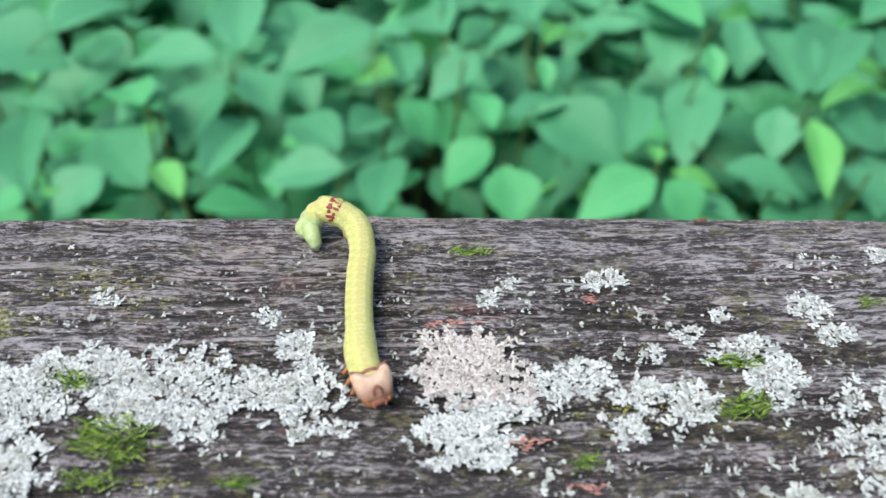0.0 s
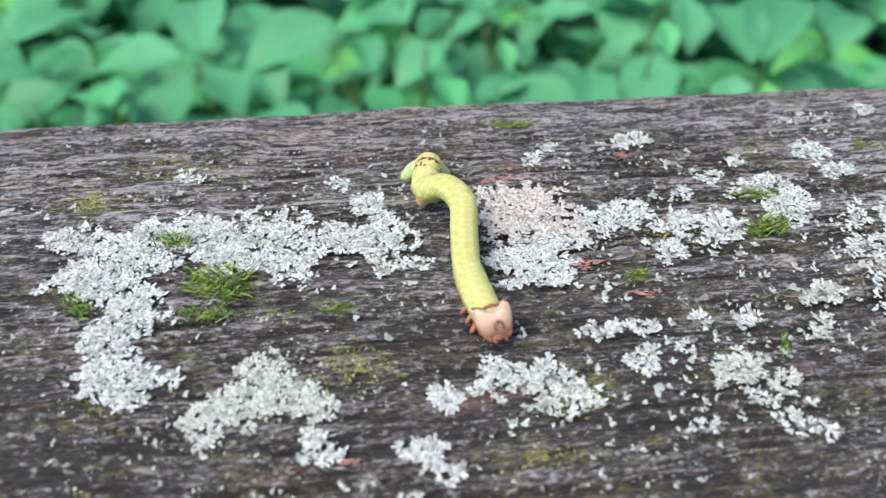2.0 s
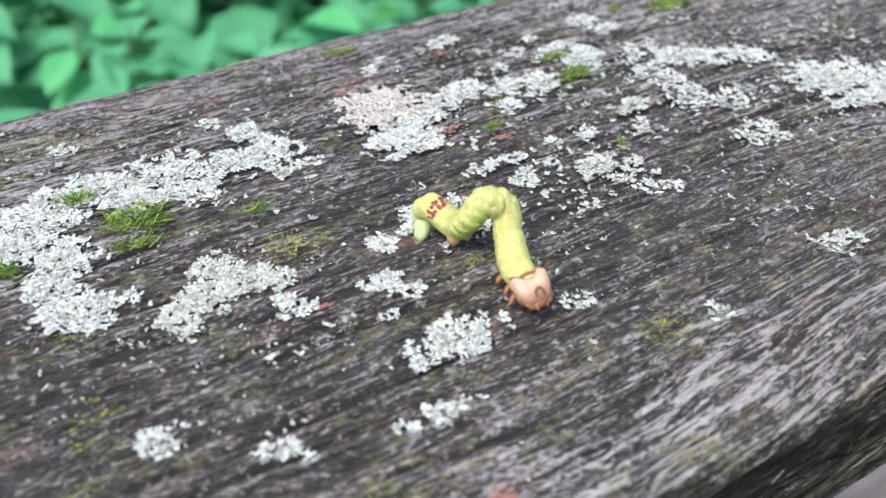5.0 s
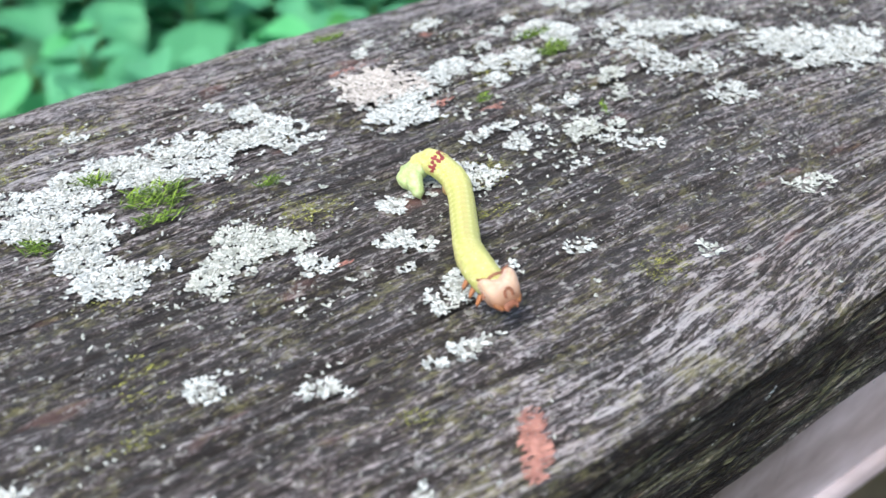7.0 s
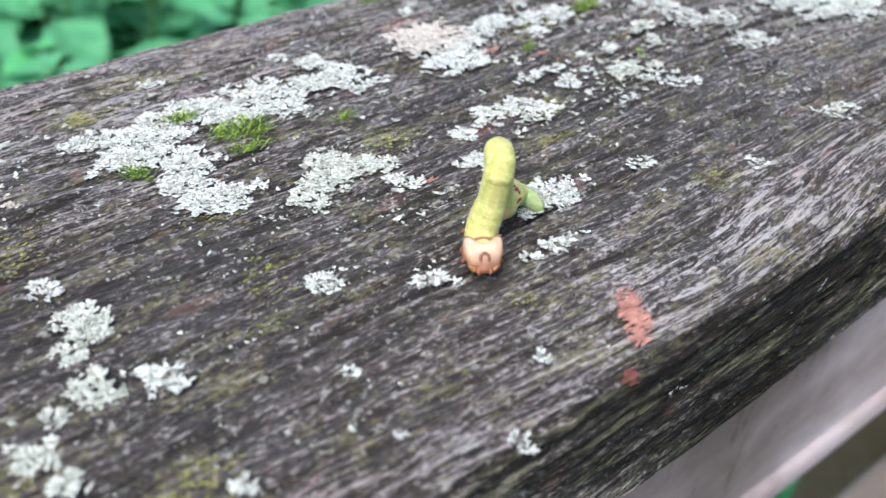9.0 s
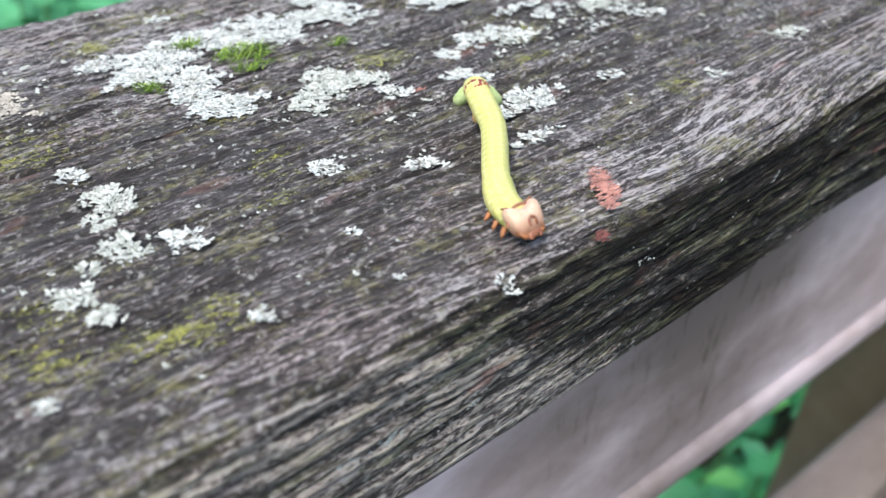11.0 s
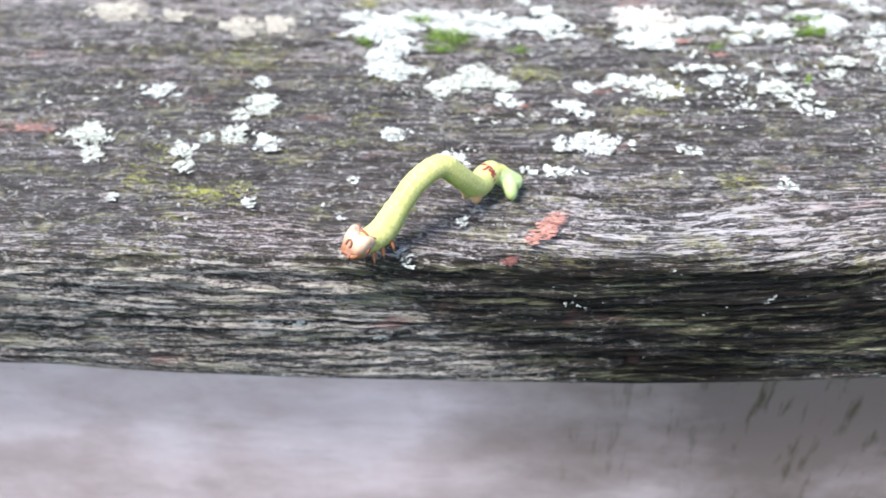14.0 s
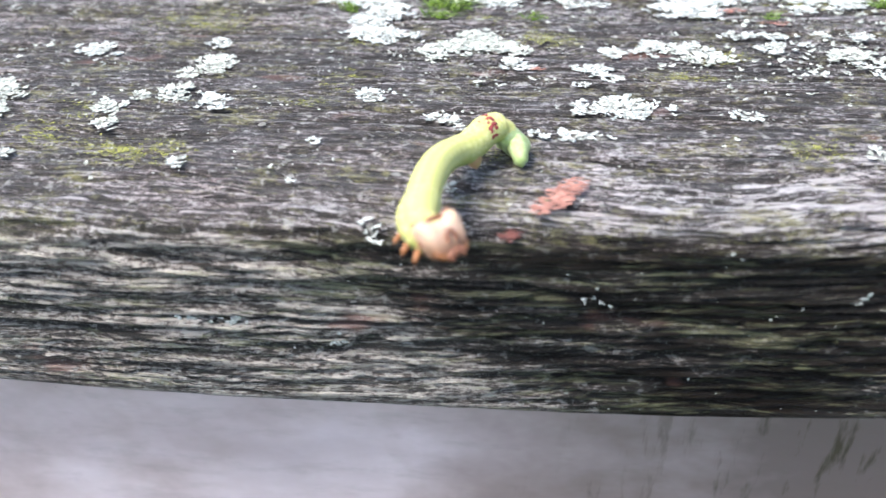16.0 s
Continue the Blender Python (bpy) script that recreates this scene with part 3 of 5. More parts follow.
# ---------------------------------------------------------------- lichen, moss and flecks on the rail
def lobe_shapes(rng, count):
    """A few flat, curled, forked lobes about one unit long, as vertex and face arrays."""
    shapes = []
    for _ in range(count):
        verts, faces = [], []
        forks = rng.integers(2, 5)
        for k in range(forks):
            a = (k - (forks - 1) / 2) * rng.uniform(0.75, 1.05) + rng.uniform(-0.25, 0.25)
            ln, w = rng.uniform(0.6, 1.25), rng.uniform(0.16, 0.26)
            rows = ((0.0, 0.6), (0.3, 0.7), (0.62, 1.15), (0.88, 1.3), (1.04, 0.85))
            start = len(verts)
            sway = rng.uniform(-0.35, 0.35)
            for f, ww in rows:
                lift = 0.10 * f * f + rng.uniform(-0.015, 0.015)
                bend = a + sway * f
                cx, cy = ln * f * math.cos(bend), ln * f * math.sin(bend)
                nx, ny = -math.sin(bend), math.cos(bend)
                edge = 0.10 * rng.uniform(0.4, 1.2)
                verts += [(cx + nx * w * ww, cy + ny * w * ww, lift - edge), (cx, cy, lift + 0.03), (cx - nx * w * ww, cy - ny * w * ww, lift - edge)]
            tip = len(verts)
            verts.append((ln * 1.14 * math.cos(a + sway), ln * 1.14 * math.sin(a + sway), 0.04))
            for r in range(len(rows) - 1):
                q = start + 3 * r
                faces += [(q, q + 1, q + 4), (q, q + 4, q + 3), (q + 1, q + 2, q + 5), (q + 1, q + 5, q + 4)]
            q = start + 3 * (len(rows) - 1)
            faces += [(q, q + 1, tip), (q + 1, q + 2, tip)]
        shapes.append((np.array(verts), np.array(faces)))
    return shapes


RNG = np.random.default_rng(7)
LOBES = lobe_shapes(RNG, 14)


def scatter(name, places, shapes, mat):
    """One mesh of many small shapes. places: x, y, z, turn, size, tilt."""
    vs, fs, base = [], [], 0
    for x, y, z, turn, size, tilt in places:
        v, fc = shapes[RNG.integers(len(shapes))]
        ct, st = math.cos(tilt), math.sin(tilt)
        w = v * size
        lx, lz = w[:, 0] * ct - w[:, 2] * st, w[:, 0] * st + w[:, 2] * ct
        c, s = math.cos(turn), math.sin(turn)
        vs.append(np.stack([x + lx * c - w[:, 1] * s, y + lx * s + w[:, 1] * c, z + lz], 1))
        fs.append(fc + base)
        base += len(v)
    me = bpy.data.meshes.new(name)
    v, fc = np.concatenate(vs), np.concatenate(fs)
    me.vertices.add(len(v))
    me.vertices.foreach_set("co", v.ravel())
    me.loops.add(fc.size)
    me.polygons.add(len(fc))
    me.loops.foreach_set("vertex_index", fc.ravel())
    me.polygons.foreach_set("loop_start", np.arange(len(fc)) * 3)
    me.update(calc_edges=True)
    me.materials.append(mat)
    return me


def surface(x, y):
    """Height of the rail's worn top at x, y."""
    if y > 0.098:
        return TOP - 0.0065 * ((y - 0.098) / 0.0186) ** 2
    if y > FRONT + 0.0042:
        return TOP + 0.0001
    d = min(0.0041, FRONT + 0.0042 - y)
    return TOP - 0.0048 + math.sqrt(0.0042 ** 2 - d * d)


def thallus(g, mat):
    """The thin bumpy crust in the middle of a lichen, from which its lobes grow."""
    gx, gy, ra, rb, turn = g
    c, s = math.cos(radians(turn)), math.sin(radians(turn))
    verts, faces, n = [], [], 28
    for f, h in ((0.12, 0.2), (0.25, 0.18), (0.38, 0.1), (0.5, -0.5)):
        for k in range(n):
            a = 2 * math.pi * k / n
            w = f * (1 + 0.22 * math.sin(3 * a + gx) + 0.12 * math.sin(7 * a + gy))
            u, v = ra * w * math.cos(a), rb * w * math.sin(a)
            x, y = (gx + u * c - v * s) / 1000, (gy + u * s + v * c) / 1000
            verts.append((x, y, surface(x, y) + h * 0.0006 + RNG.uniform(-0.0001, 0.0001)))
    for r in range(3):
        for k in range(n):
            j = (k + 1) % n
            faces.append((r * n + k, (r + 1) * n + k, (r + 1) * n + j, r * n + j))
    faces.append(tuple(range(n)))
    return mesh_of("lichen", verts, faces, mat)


def lichen(label, *grounds):
    """A foliose lichen: overlapping forked lobes over a ragged ground of ellipses."""
    places, inner = [], []
    loose = "loose" in label or "film" in label
    reach = max(max(g[2], g[3]) for g in grounds) * 1.5
    x0, x1 = min(g[0] for g in grounds) - reach, max(g[0] for g in grounds) + reach
    y0, y1 = min(g[1] for g in grounds) - reach, max(g[1] for g in grounds) + reach
    step = 0.85 if loose else 0.62
    for gx in np.arange(x0, x1, step):
        for gy in np.arange(y0, y1, step):
            x, y = gx + RNG.uniform(-0.5, 0.5) * step, gy + RNG.uniform(-0.5, 0.5) * step
            best, core = -9.0, None
            for q in grounds:
                c, s = math.cos(radians(q[4])), math.sin(radians(q[4]))
                u, v = (x - q[0]) * c + (y - q[1]) * s, (y - q[1]) * c - (x - q[0]) * s
                f = 1 - math.hypot(u / q[2], v / q[3])
                if f > best:
                    best, core = f, q
            if best < -0.6:
                continue
            n1 = lattice(np.array(x * 0.50 + 50), np.array(y * 0.55 + 50), 31)
            n2 = lattice(np.array(x * 1.25 + 50), np.array(y * 1.4 + 50), 32)
            edge = best + 1.7 * (0.5 * n1 + 0.5 * n2 - 0.5) - (0.30 if loose else 0.18)
            if edge < 0:
                continue
            out = math.atan2(y - core[1], x - core[0]) + RNG.normal() * 0.9
            size = RNG.uniform(0.7, 1.3) * (0.00090 if core[2] > 3 else 0.00080)
            spot = (x / 1000, y / 1000, surface(x / 1000, y / 1000) + RNG.uniform(0.0, 0.00035) + 0.0003 * max(0.0, min(0.6, best)), out, size, RNG.uniform(-0.05, 0.12))
            (inner if best > 0.45 and RNG.random() < 0.6 else places).append(spot)
    if not places:
        places.append((grounds[0][0] / 1000, grounds[0][1] / 1000, TOP, 0.0, 0.0008, 0.0))
    mat = LICHEN_PINK if "pink" in label else LICHEN_BEIGE if "beige" in label else LICHEN_GREY if "grey" in label else LICHEN
    # the crust is coloured dark to deepen the shaded gaps between lobes
    ob = new("lichen", thallus(grounds[0], GAP_SHADE_DEBRIS))
    if "pinkish" in label:
        rim = [p for p in places + inner if p[1] < 0.0685 + 0.004 * (RNG.random() - 0.5) or p[0] > 0.0145 or (p[0] < -0.003 and RNG.random() < 0.5)]
        places, inner = [p for p in places if p not in rim], [p for p in inner if p not in rim]
        tagged(part("rim", scatter("rim", rim, LOBES, LICHEN), LICHEN, ob, "pale white outer lobes"), kind="stuff")
    tagged(part("lobe_cover", scatter("lobe_cover", places, LOBES, mat), mat, ob), kind="stuff")
    if inner:
        mid = LICHEN_INNER if mat == LICHEN else mat
        tagged(part("middle_lobe_cover", scatter("middle_lobe_cover", inner, LOBES, mid), mid, ob, "duller grey-beige middle lobes"), kind="stuff")
    return tagged(ob, label, "lichen", "lichen patches on the rail")


# lichen patches: centre x, y, half sizes (mm) and turn (degrees) of the lobes' ground
lichen("round pinkish-white crusty lichen rosette on weathered rail", (6.0, 74.9, 10.0, 7.4, 3), (5.2, 69.4, 8.6, 7.5, 3), (4.4, 62.6, 7.6, 6.2, 2), (11.8, 67.9, 4.2, 3.8, 38), (21.5, 72.4, 6.7, 4.3, 5))
lichen("large branching white lichen beside green moss on rail", (-75.9, 74.8, 5.5, 3.6, -15), (-65.1, 69.8, 6.6, 5.1, -39), (-70.5, 64.9, 7.7, 4.7, -12), (-64.2, 57.5, 6.6, 5.1, -37), (-66.5, 50.8, 5.8, 4.3, -33), (-62.6, 43.4, 7.4, 4.6, -13), (-62.4, 75.1, 4.6, 3.3, -17))
lichen("long band of pale white lichen along the wood grain", (-52.5, 74.2, 7.2, 5.7, -25), (-42.6, 73.3, 9.4, 5.9, -7), (-48.5, 67.5, 7.2, 3.5, -5), (-37.8, 65.3, 4.8, 3.2, -8), (-29.6, 70.9, 5.0, 4.5, -26), (-22.7, 70.1, 6.4, 6.0, -56), (-24.0, 79.2, 3.6, 3.0, -79), (-22.5, 63.6, 2.4, 2.2, -22))
lichen("small pale lichen flake at the edge of a band", (-16.3, 64.1, 2.9, 1.6, -2))
lichen("grey-green lobed lichen patch on dark wood", (-42.4, 43.2, 4.0, 3.3, -30), (-44.1, 37.8, 6.5, 4.2, -9), (-35.7, 36.6, 3.9, 3.4, -36), (-50.6, 33.4, 3.2, 2.4, -22), (-32.2, 35.7, 2.1, 1.8, -26))
lichen("small white lichen tuft on dark wood", (-14.2, 34.9, 2.1, 1.9, -8), (-7.8, 36.6, 2.1, 1.9, 1))
lichen("loose grey lichen patch on dark wood", (-1.4, 37.4, 4.1, 3.2, 2), (3.2, 32.9, 5.7, 3.0, 0))
lichen("rounded white lichen patch on bare wood", (-13.9, 10.7, 6.1, 4.3, -19), (-19.7, 8.2, 2.9, 2.1, -20))
lichen("cluster of small white lichen lobes", (-19.0, 26.8, 3.4, 3.0, -23), (-15.8, 22.9, 2.2, 1.7, -21), (-33.5, 28.4, 3.3, 2.3, -26), (-20.7, 19.4, 1.4, 1.3, -20))
lichen("small white lichen tuft on dark wood", (-14.1, 36.0, 3.0, 2.0, -22), (-6.6, 37.8, 3.0, 2.1, 63))
lichen("short white lichen strand on wood", (11.8, 46.8, 3.6, 1.7, 0), (19.0, 46.4, 4.3, 1.5, -1))
lichen("small white lichen tuft on dark wood", (28.6, 46.8, 2.4, 2.0, 34))
lichen("small white lichen tuft on dark wood", (37.0, 47.1, 2.7, 2.1, 22))
lichen("small white lichen tuft on dark wood", (17.9, 40.3, 3.0, 2.5, 19), (25.2, 41.6, 1.8, 1.4, 15))
lichen("white lichen patch with ragged lobes", (28.8, 62.9, 2.7, 2.1, 15), (32.3, 70.1, 5.1, 2.7, 3), (40.3, 67.2, 4.7, 3.5, 18))
lichen("white lichen patch overgrown by green moss", (54.6, 72.3, 6.0, 4.0, 57), (53.5, 78.9, 3.4, 2.5, 22))
lichen("grey lichen patch with ragged lobes", (32.9, 36.8, 5.1, 2.9, 5), (38.3, 34.1, 2.8, 2.2, 32))
lichen("small grey lichen tuft on dark wood", (51.6, 50.7, 3.5, 2.4, 17), (48.5, 44.1, 2.8, 1.8, 57))
lichen("loose pale lichen band across the rail", (66.1, 67.9, 5.1, 2.7, 62), (66.6, 61.9, 5.5, 3.7, 22), (72.9, 70.5, 3.7, 2.2, 54))
lichen("large loose patch of white lichen lobes on weathered rail", (65.1, 48.0, 7.0, 4.4, 39), (71.8, 42.2, 6.8, 4.6, 28), (69.1, 29.5, 6.2, 4.3, 8), (66.3, 55.2, 4.9, 3.3, 36))
lichen("small pale lichen tuft near the far edge", (64.9, 87.2, 4.2, 3.0, 22), (67.4, 81.6, 3.4, 2.4, 30))
lichen("thin white lichen strip near the far edge", (30.3, 94.4, 5.4, 2.0, 0))
lichen("tiny white lichen tuft", (8.5, 89.9, 2.9, 2.0, 80), (12.8, 93.4, 1.4, 1.3, 40))
lichen("tiny white lichen tuft near the far edge", (82.3, 100.1, 2.7, 1.9, 31))
lichen("small pale lichen tuft on wood", (35.1, 77.8, 3.0, 1.7, 5), (42.4, 81.7, 2.8, 2.0, 16), (46.9, 78.3, 2.7, 1.7, 9), (48.9, 85.6, 2.0, 1.4, 12))
lichen("tiny white lichen tuft", (-57.2, 90.4, 2.8, 1.8, -10), (-28.7, 86.0, 2.7, 1.4, -3))
lichen("white lichen crust far along the rail", (99.3, 38.8, 11.0, 7.3, -14), (108.7, 28.7, 11.4, 6.4, 22), (99.6, 28.9, 6.5, 4.4, -4))
lichen("white lichen crust far along the rail", (76.3, 62.0, 9.0, 4.1, -30), (88.9, 55.8, 6.1, 3.4, -25))
lichen("narrow loose strip of white lichen on wood", (38.6, 25.9, 4.0, 2.1, -28), (33.2, 31.5, 3.3, 1.9, -27), (24.0, 27.3, 2.5, 2.1, -2))
lichen("thin grey lichen film on wood", (54.6, -1.8, 5.0, 3.1, -16), (25.4, -5.5, 3.1, 2.1, 21))
lichen("irregular dull grey-green lichen patch on bare wood", (-93.5, 25.4, 4.5, 3.4, -71), (-97.3, 20.2, 3.3, 2.1, 85), (-96.5, 11.8, 3.9, 3.0, -72), (-103.0, 9.6, 2.2, 1.6, -77))
lichen("small white lichen tuft on bare wood", (-88.1, 8.5, 3.2, 2.5, -87))
lichen("dull grey lichen patch near the worn edge", (-107.0, 4.6, 4.3, 2.7, 89), (-104.5, -2.0, 2.9, 2.1, -64))
lichen("small white lichen tuft on bare wood", (-96.3, 36.7, 2.7, 1.9, -81))
lichen("small white lichen tuft on bare wood", (-59.1, 12.8, 2.6, 2.4, -67))
lichen("narrow white lichen tuft on bare wood", (-44.7, 3.4, 4.5, 1.8, -35))
lichen("small white lichen tuft on bare wood", (-22.8, -1.9, 2.7, 2.3, -14), (-29.1, -1.2, 1.7, 1.2, -30))
lichen("tiny white lichen tuft", (-41.9, -19.5, 1.5, 1.4, 3))
lichen("tiny white lichen tuft", (-53.0, -27.9, 1.3, 1.0, -28), (-66.4, -6.1, 1.0, 0.9, -44), (-66.6, -19.1, 0.8, 0.7, -83))
lichen("small white lichen tuft near the worn edge", (-86.5, -14.6, 1.8, 1.5, -55))
lichen("loose white lichen lobes on dark wood", (2.0, 37.7, 7.7, 3.3, -34), (-6.9, 39.8, 3.2, 2.3, 48), (-18.3, 27.0, 3.1, 3.0, 20))
lichen("loose white lichen lobes on dark wood", (-18.6, -1.6, 2.0, 1.5, -23), (6.8, 8.3, 3.3, 1.9, -29))
lichen("beige crusty lichen patch on wood", (-109.2, 67.7, 7.6, 5.0, -52), (-98.7, 68.6, 6.7, 4.2, -45))
lichen("beige crusty lichen patch on wood", (-148.1, 78.2, 9.5, 6.0, -34), (-130.6, 75.4, 5.2, 3.0, -21))
lichen("dull grey lichen patch near the worn edge", (-131.6, 10.9, 6.5, 4.3, -38), (-127.4, 2.4, 3.2, 2.1, -48))
lichen("small white lichen tuft on bare wood", (-120.2, 31.8, 5.3, 3.7, -41), (-116.7, -13.5, 1.9, 1.3, -56))
BLADES = []
for _ in range(6):
    n_ = 4
    v_, f_ = [], []
    for k in range(n_):
        q = k / (n_ - 1)
        w_ = 0.060 * (1 - 0.85 * q)
        v_ += [(q * 0.9, w_, 0.5 * q - 0.25 * q * q), (q * 0.9, -w_, 0.5 * q - 0.25 * q * q)]
    for k in range(n_ - 1):
        f_ += [(2 * k, 2 * k + 1, 2 * k + 3), (2 * k, 2 * k + 3, 2 * k + 2)]
    BLADES.append((np.array(v_) + RNG.normal(size=(2 * n_, 3)) * 0.02, np.array(f_)))


def moss(gx, gy, ra, rb, turn):
    """A loose cushion of tiny pointed moss shoots."""
    places = []
    c, s = math.cos(radians(turn)), math.sin(radians(turn))
    for _ in range(int(3.4 * math.pi * ra * rb) + 15):
        r, a = RNG.random() ** 0.6, RNG.random() * 2 * math.pi
        u, v = ra * r * math.cos(a), rb * r * math.sin(a)
        x, y = (gx + u * c - v * s) / 1000, (gy + u * s + v * c) / 1000
        places.append((x, y, surface(x, y) + RNG.uniform(0, 0.0008) * (1 - r), radians(turn) + RNG.normal() * 0.42 + (3.14 if RNG.random() < 0.4 else 0), RNG.uniform(0.0012, 0.0033) * min(1.0, 0.45 + rb / 5), RNG.uniform(-0.2, 0.8)))
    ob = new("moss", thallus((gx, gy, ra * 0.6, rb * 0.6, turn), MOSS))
    tagged(part("shoot_cover", scatter("shoot_cover", places, BLADES, MOSS), MOSS, ob), kind="stuff")
    return tagged(ob, "small cushion of bright green moss on wood", "moss", "moss cushions on the rail")


# moss cushions
moss(-50.2, 62.6, 6.4, 3.6, -7)
moss(-51.3, 55.3, 4.4, 1.7, -6)
moss(-58.6, 73.0, 3.4, 1.9, -7)
moss(-72.6, 58.9, 3.0, 2.2, -43)
moss(-30.4, 54.8, 2.6, 1.4, -4)
moss(5.7, 101.4, 4.3, 1.4, -1)
moss(48.4, 76.1, 6.3, 1.4, -1)
moss(47.9, 67.0, 4.6, 2.4, 4)
moss(40.8, 39.9, 2.3, 0.7, 72)
moss(21.0, 57.5, 2.4, 1.4, 3)
moss(-48.2, 58.8, 1.9, 1.6, -28)
moss(76.1, 88.6, 2.9, 1.1, 3)
moss(90.0, 84.8, 6.4, 2.6, -2)
moss(112.0, 86.0, 4.0, 1.6, 2)

# uncountable tiny crust flecks over the rail
CRUMBS = []
for _ in range(8):
    k_ = int(RNG.integers(5, 9))
    rim_ = [(math.cos(6.283 * q / k_) * RNG.uniform(0.4, 1.2), math.sin(6.283 * q / k_) * RNG.uniform(0.4, 1.0), -0.1) for q in range(k_)]
    CRUMBS.append((np.array(rim_ + [(0, 0, 0.3)]), np.array([(q, (q + 1) % k_, k_) for q in range(k_)])))


def dust(label, name, mat, count, density, size, x0, x1, y0, y1, seed, shapes=None):
    """Countless crumbs on the rail, thick where the noise is high."""
    places = []
    while len(places) < count:
        x, y = RNG.uniform(x0, x1), RNG.uniform(y0, y1)
        v = lattice(np.array(x * 60 + 9), np.array(y * 90 + 9), seed) * 0.6 + lattice(np.array(x * 220 + 9), np.array(y * 300 + 9), seed + 1) * 0.4
        if v < density + RNG.normal() * 0.05:
            continue
        s = min(size * RNG.lognormal(0, 0.5), size * 3)
        places.append((x, y, surface(x, y), RNG.normal() * 0.5, s, 0.0))
    return tagged(new(name, scatter(name, places, shapes or CRUMBS, mat)), label, "lichen", kind="stuff")


dust("countless tiny pale lichen crumbs on the wood", "lichen_crumb", LICHEN_GREY, 1600, 0.54, 0.00013, -0.2, 0.26, FRONT + 0.005, 0.108, 41)
dust("countless pale lichen specks on the rail's middle", "lichen_speck", LICHEN_GREY, 1600, 0.50, 0.00012, -0.2, 0.26, 0.015, 0.108, 43)
dust("small loose lobes of white lichen on the wood", "lichen_bit", LICHEN_GREY, 5200, 0.51, 0.00027, -0.2, 0.26, 0.006, 0.108, 45, LOBES)
dust("thickly strewn lichen lobes far along the rail", "lichen_bit", LICHEN_GREY, 1800, 0.42, 0.00036, 0.055, 0.26, 0.025, 0.112, 49, LOBES)
dust("small ragged tufts of white lichen strewn over the rail", "lichen_tuft", LICHEN_GREY, 750, 0.60, 0.00055, 0.0, 0.15, 0.018, 0.104, 53, LOBES)
dust("small ragged tufts of white lichen strewn over the rail", "lichen_tuft", LICHEN_GREY, 300, 0.62, 0.00050, -0.15, 0.0, 0.0, 0.104, 57, LOBES)
dust("scattered loose lichen lobes near the worn edge", "lichen_bit", LICHEN_GREY, 450, 0.56, 0.00027, -0.2, 0.26, FRONT + 0.005, 0.02, 47, LOBES)
dust("fine brown and black debris in the grain", "debris", GAP_SHADE_DEBRIS, 2000, 0.48, 0.00030, -0.2, 0.26, FRONT + 0.005, 0.108, 51)


def front_bits(label, spots, mat, shapes, category="lichen"):
    """Crumbs that cling to the rail's upright front; spots: x, z, turn, size."""
    me = scatter("front_crumb", [(x, z, 0.0, a, s, 0.0) for x, z, a, s in spots], shapes, mat)
    for v in me.vertices:
        x, up, out = v.co
        v.co = (x, FRONT + 0.0022 * math.sin((x + 0.05) * 9.0) - out - 0.0001, up)
    return tagged(new("front_crumb", me), label, category, kind="stuff")


front_bits("tiny pale crumbs on the rail's dark front", [(RNG.uniform(-0.16, 0.16), RNG.uniform(0.963, 0.996), RNG.normal() * 0.4, min(0.0005, 0.00012 * RNG.lognormal(0, 0.6))) for _ in range(300)], LICHEN_GREY, CRUMBS)
for cx, cz, n_ in ((-0.0829, 0.9795, 14), (-0.0770, 0.9800, 12), (-0.0196, 0.9865, 5), (-0.0590, 0.9763, 6), (0.0200, 0.9885, 4)):
    front_bits("small white lichen tuft on the rail's front", [(cx + RNG.normal() * 0.0010, cz + RNG.normal() * 0.0006, RNG.random() * 6.28, RNG.uniform(0.0004, 0.0008)) for _ in range(n_)], LICHEN, LOBES)


def crust(gx, gy, ra, rb, turn):
    """A thin granular film of yellow-green algae."""
    places = []
    c, s = math.cos(radians(turn)), math.sin(radians(turn))
    for _ in range(int(8 * math.pi * ra * rb) + 20):
        r, a = RNG.random() ** 0.62 * 1.25, RNG.random() * 6.283
        u, v = ra * r * math.cos(a), rb * r * math.sin(a)
        x, y = gx + u * c - v * s, gy + u * s + v * c
        if lattice(np.array(x * 0.8 + 90), np.array(y * 1.6 + 90), 61) < 0.30 + 0.35 * r:
            continue
        places.append((x / 1000, y / 1000, surface(x / 1000, y / 1000), RNG.normal() * 0.4, RNG.uniform(0.00007, 0.00020), 0.0))
    ob = new("algae_film", scatter("algae_film", places, CRUMBS, ALGAE))
    return tagged(ob, "thin granular film of yellow-green algae on wood", "algae", "algae films on the rail", kind="stuff")


crust(-27.8, 42.3, 8.2, 3.8, -3)
crust(-41.2, 54.5, 4.5, 1.6, -3)
crust(-70.8, 86.1, 6.7, 2.9, -5)
crust(-66.3, 38.6, 4.9, 1.5, -4)
crust(-42.1, 54.6, 2.7, 1.1, -4)
crust(-97.8, -10.7, 7.5, 4.3, -17)
crust(-114.5, -4.9, 5.0, 3.4, -39)
crust(-102.5, 47.7, 9.3, 4.6, -15)
crust(-58.3, 92.3, 10.4, 5.3, -13)
crust(-64.8, 22.9, 2.8, 1.7, -40)
crust(-75.0, 87.2, 6.9, 3.1, -39)
crust(-36.7, -8.0, 4.0, 1.8, -34)
crust(-98.3, 46.6, 3.3, 1.7, -43)
crust(-90.2, -10.6, 5.5, 3.8, -40)
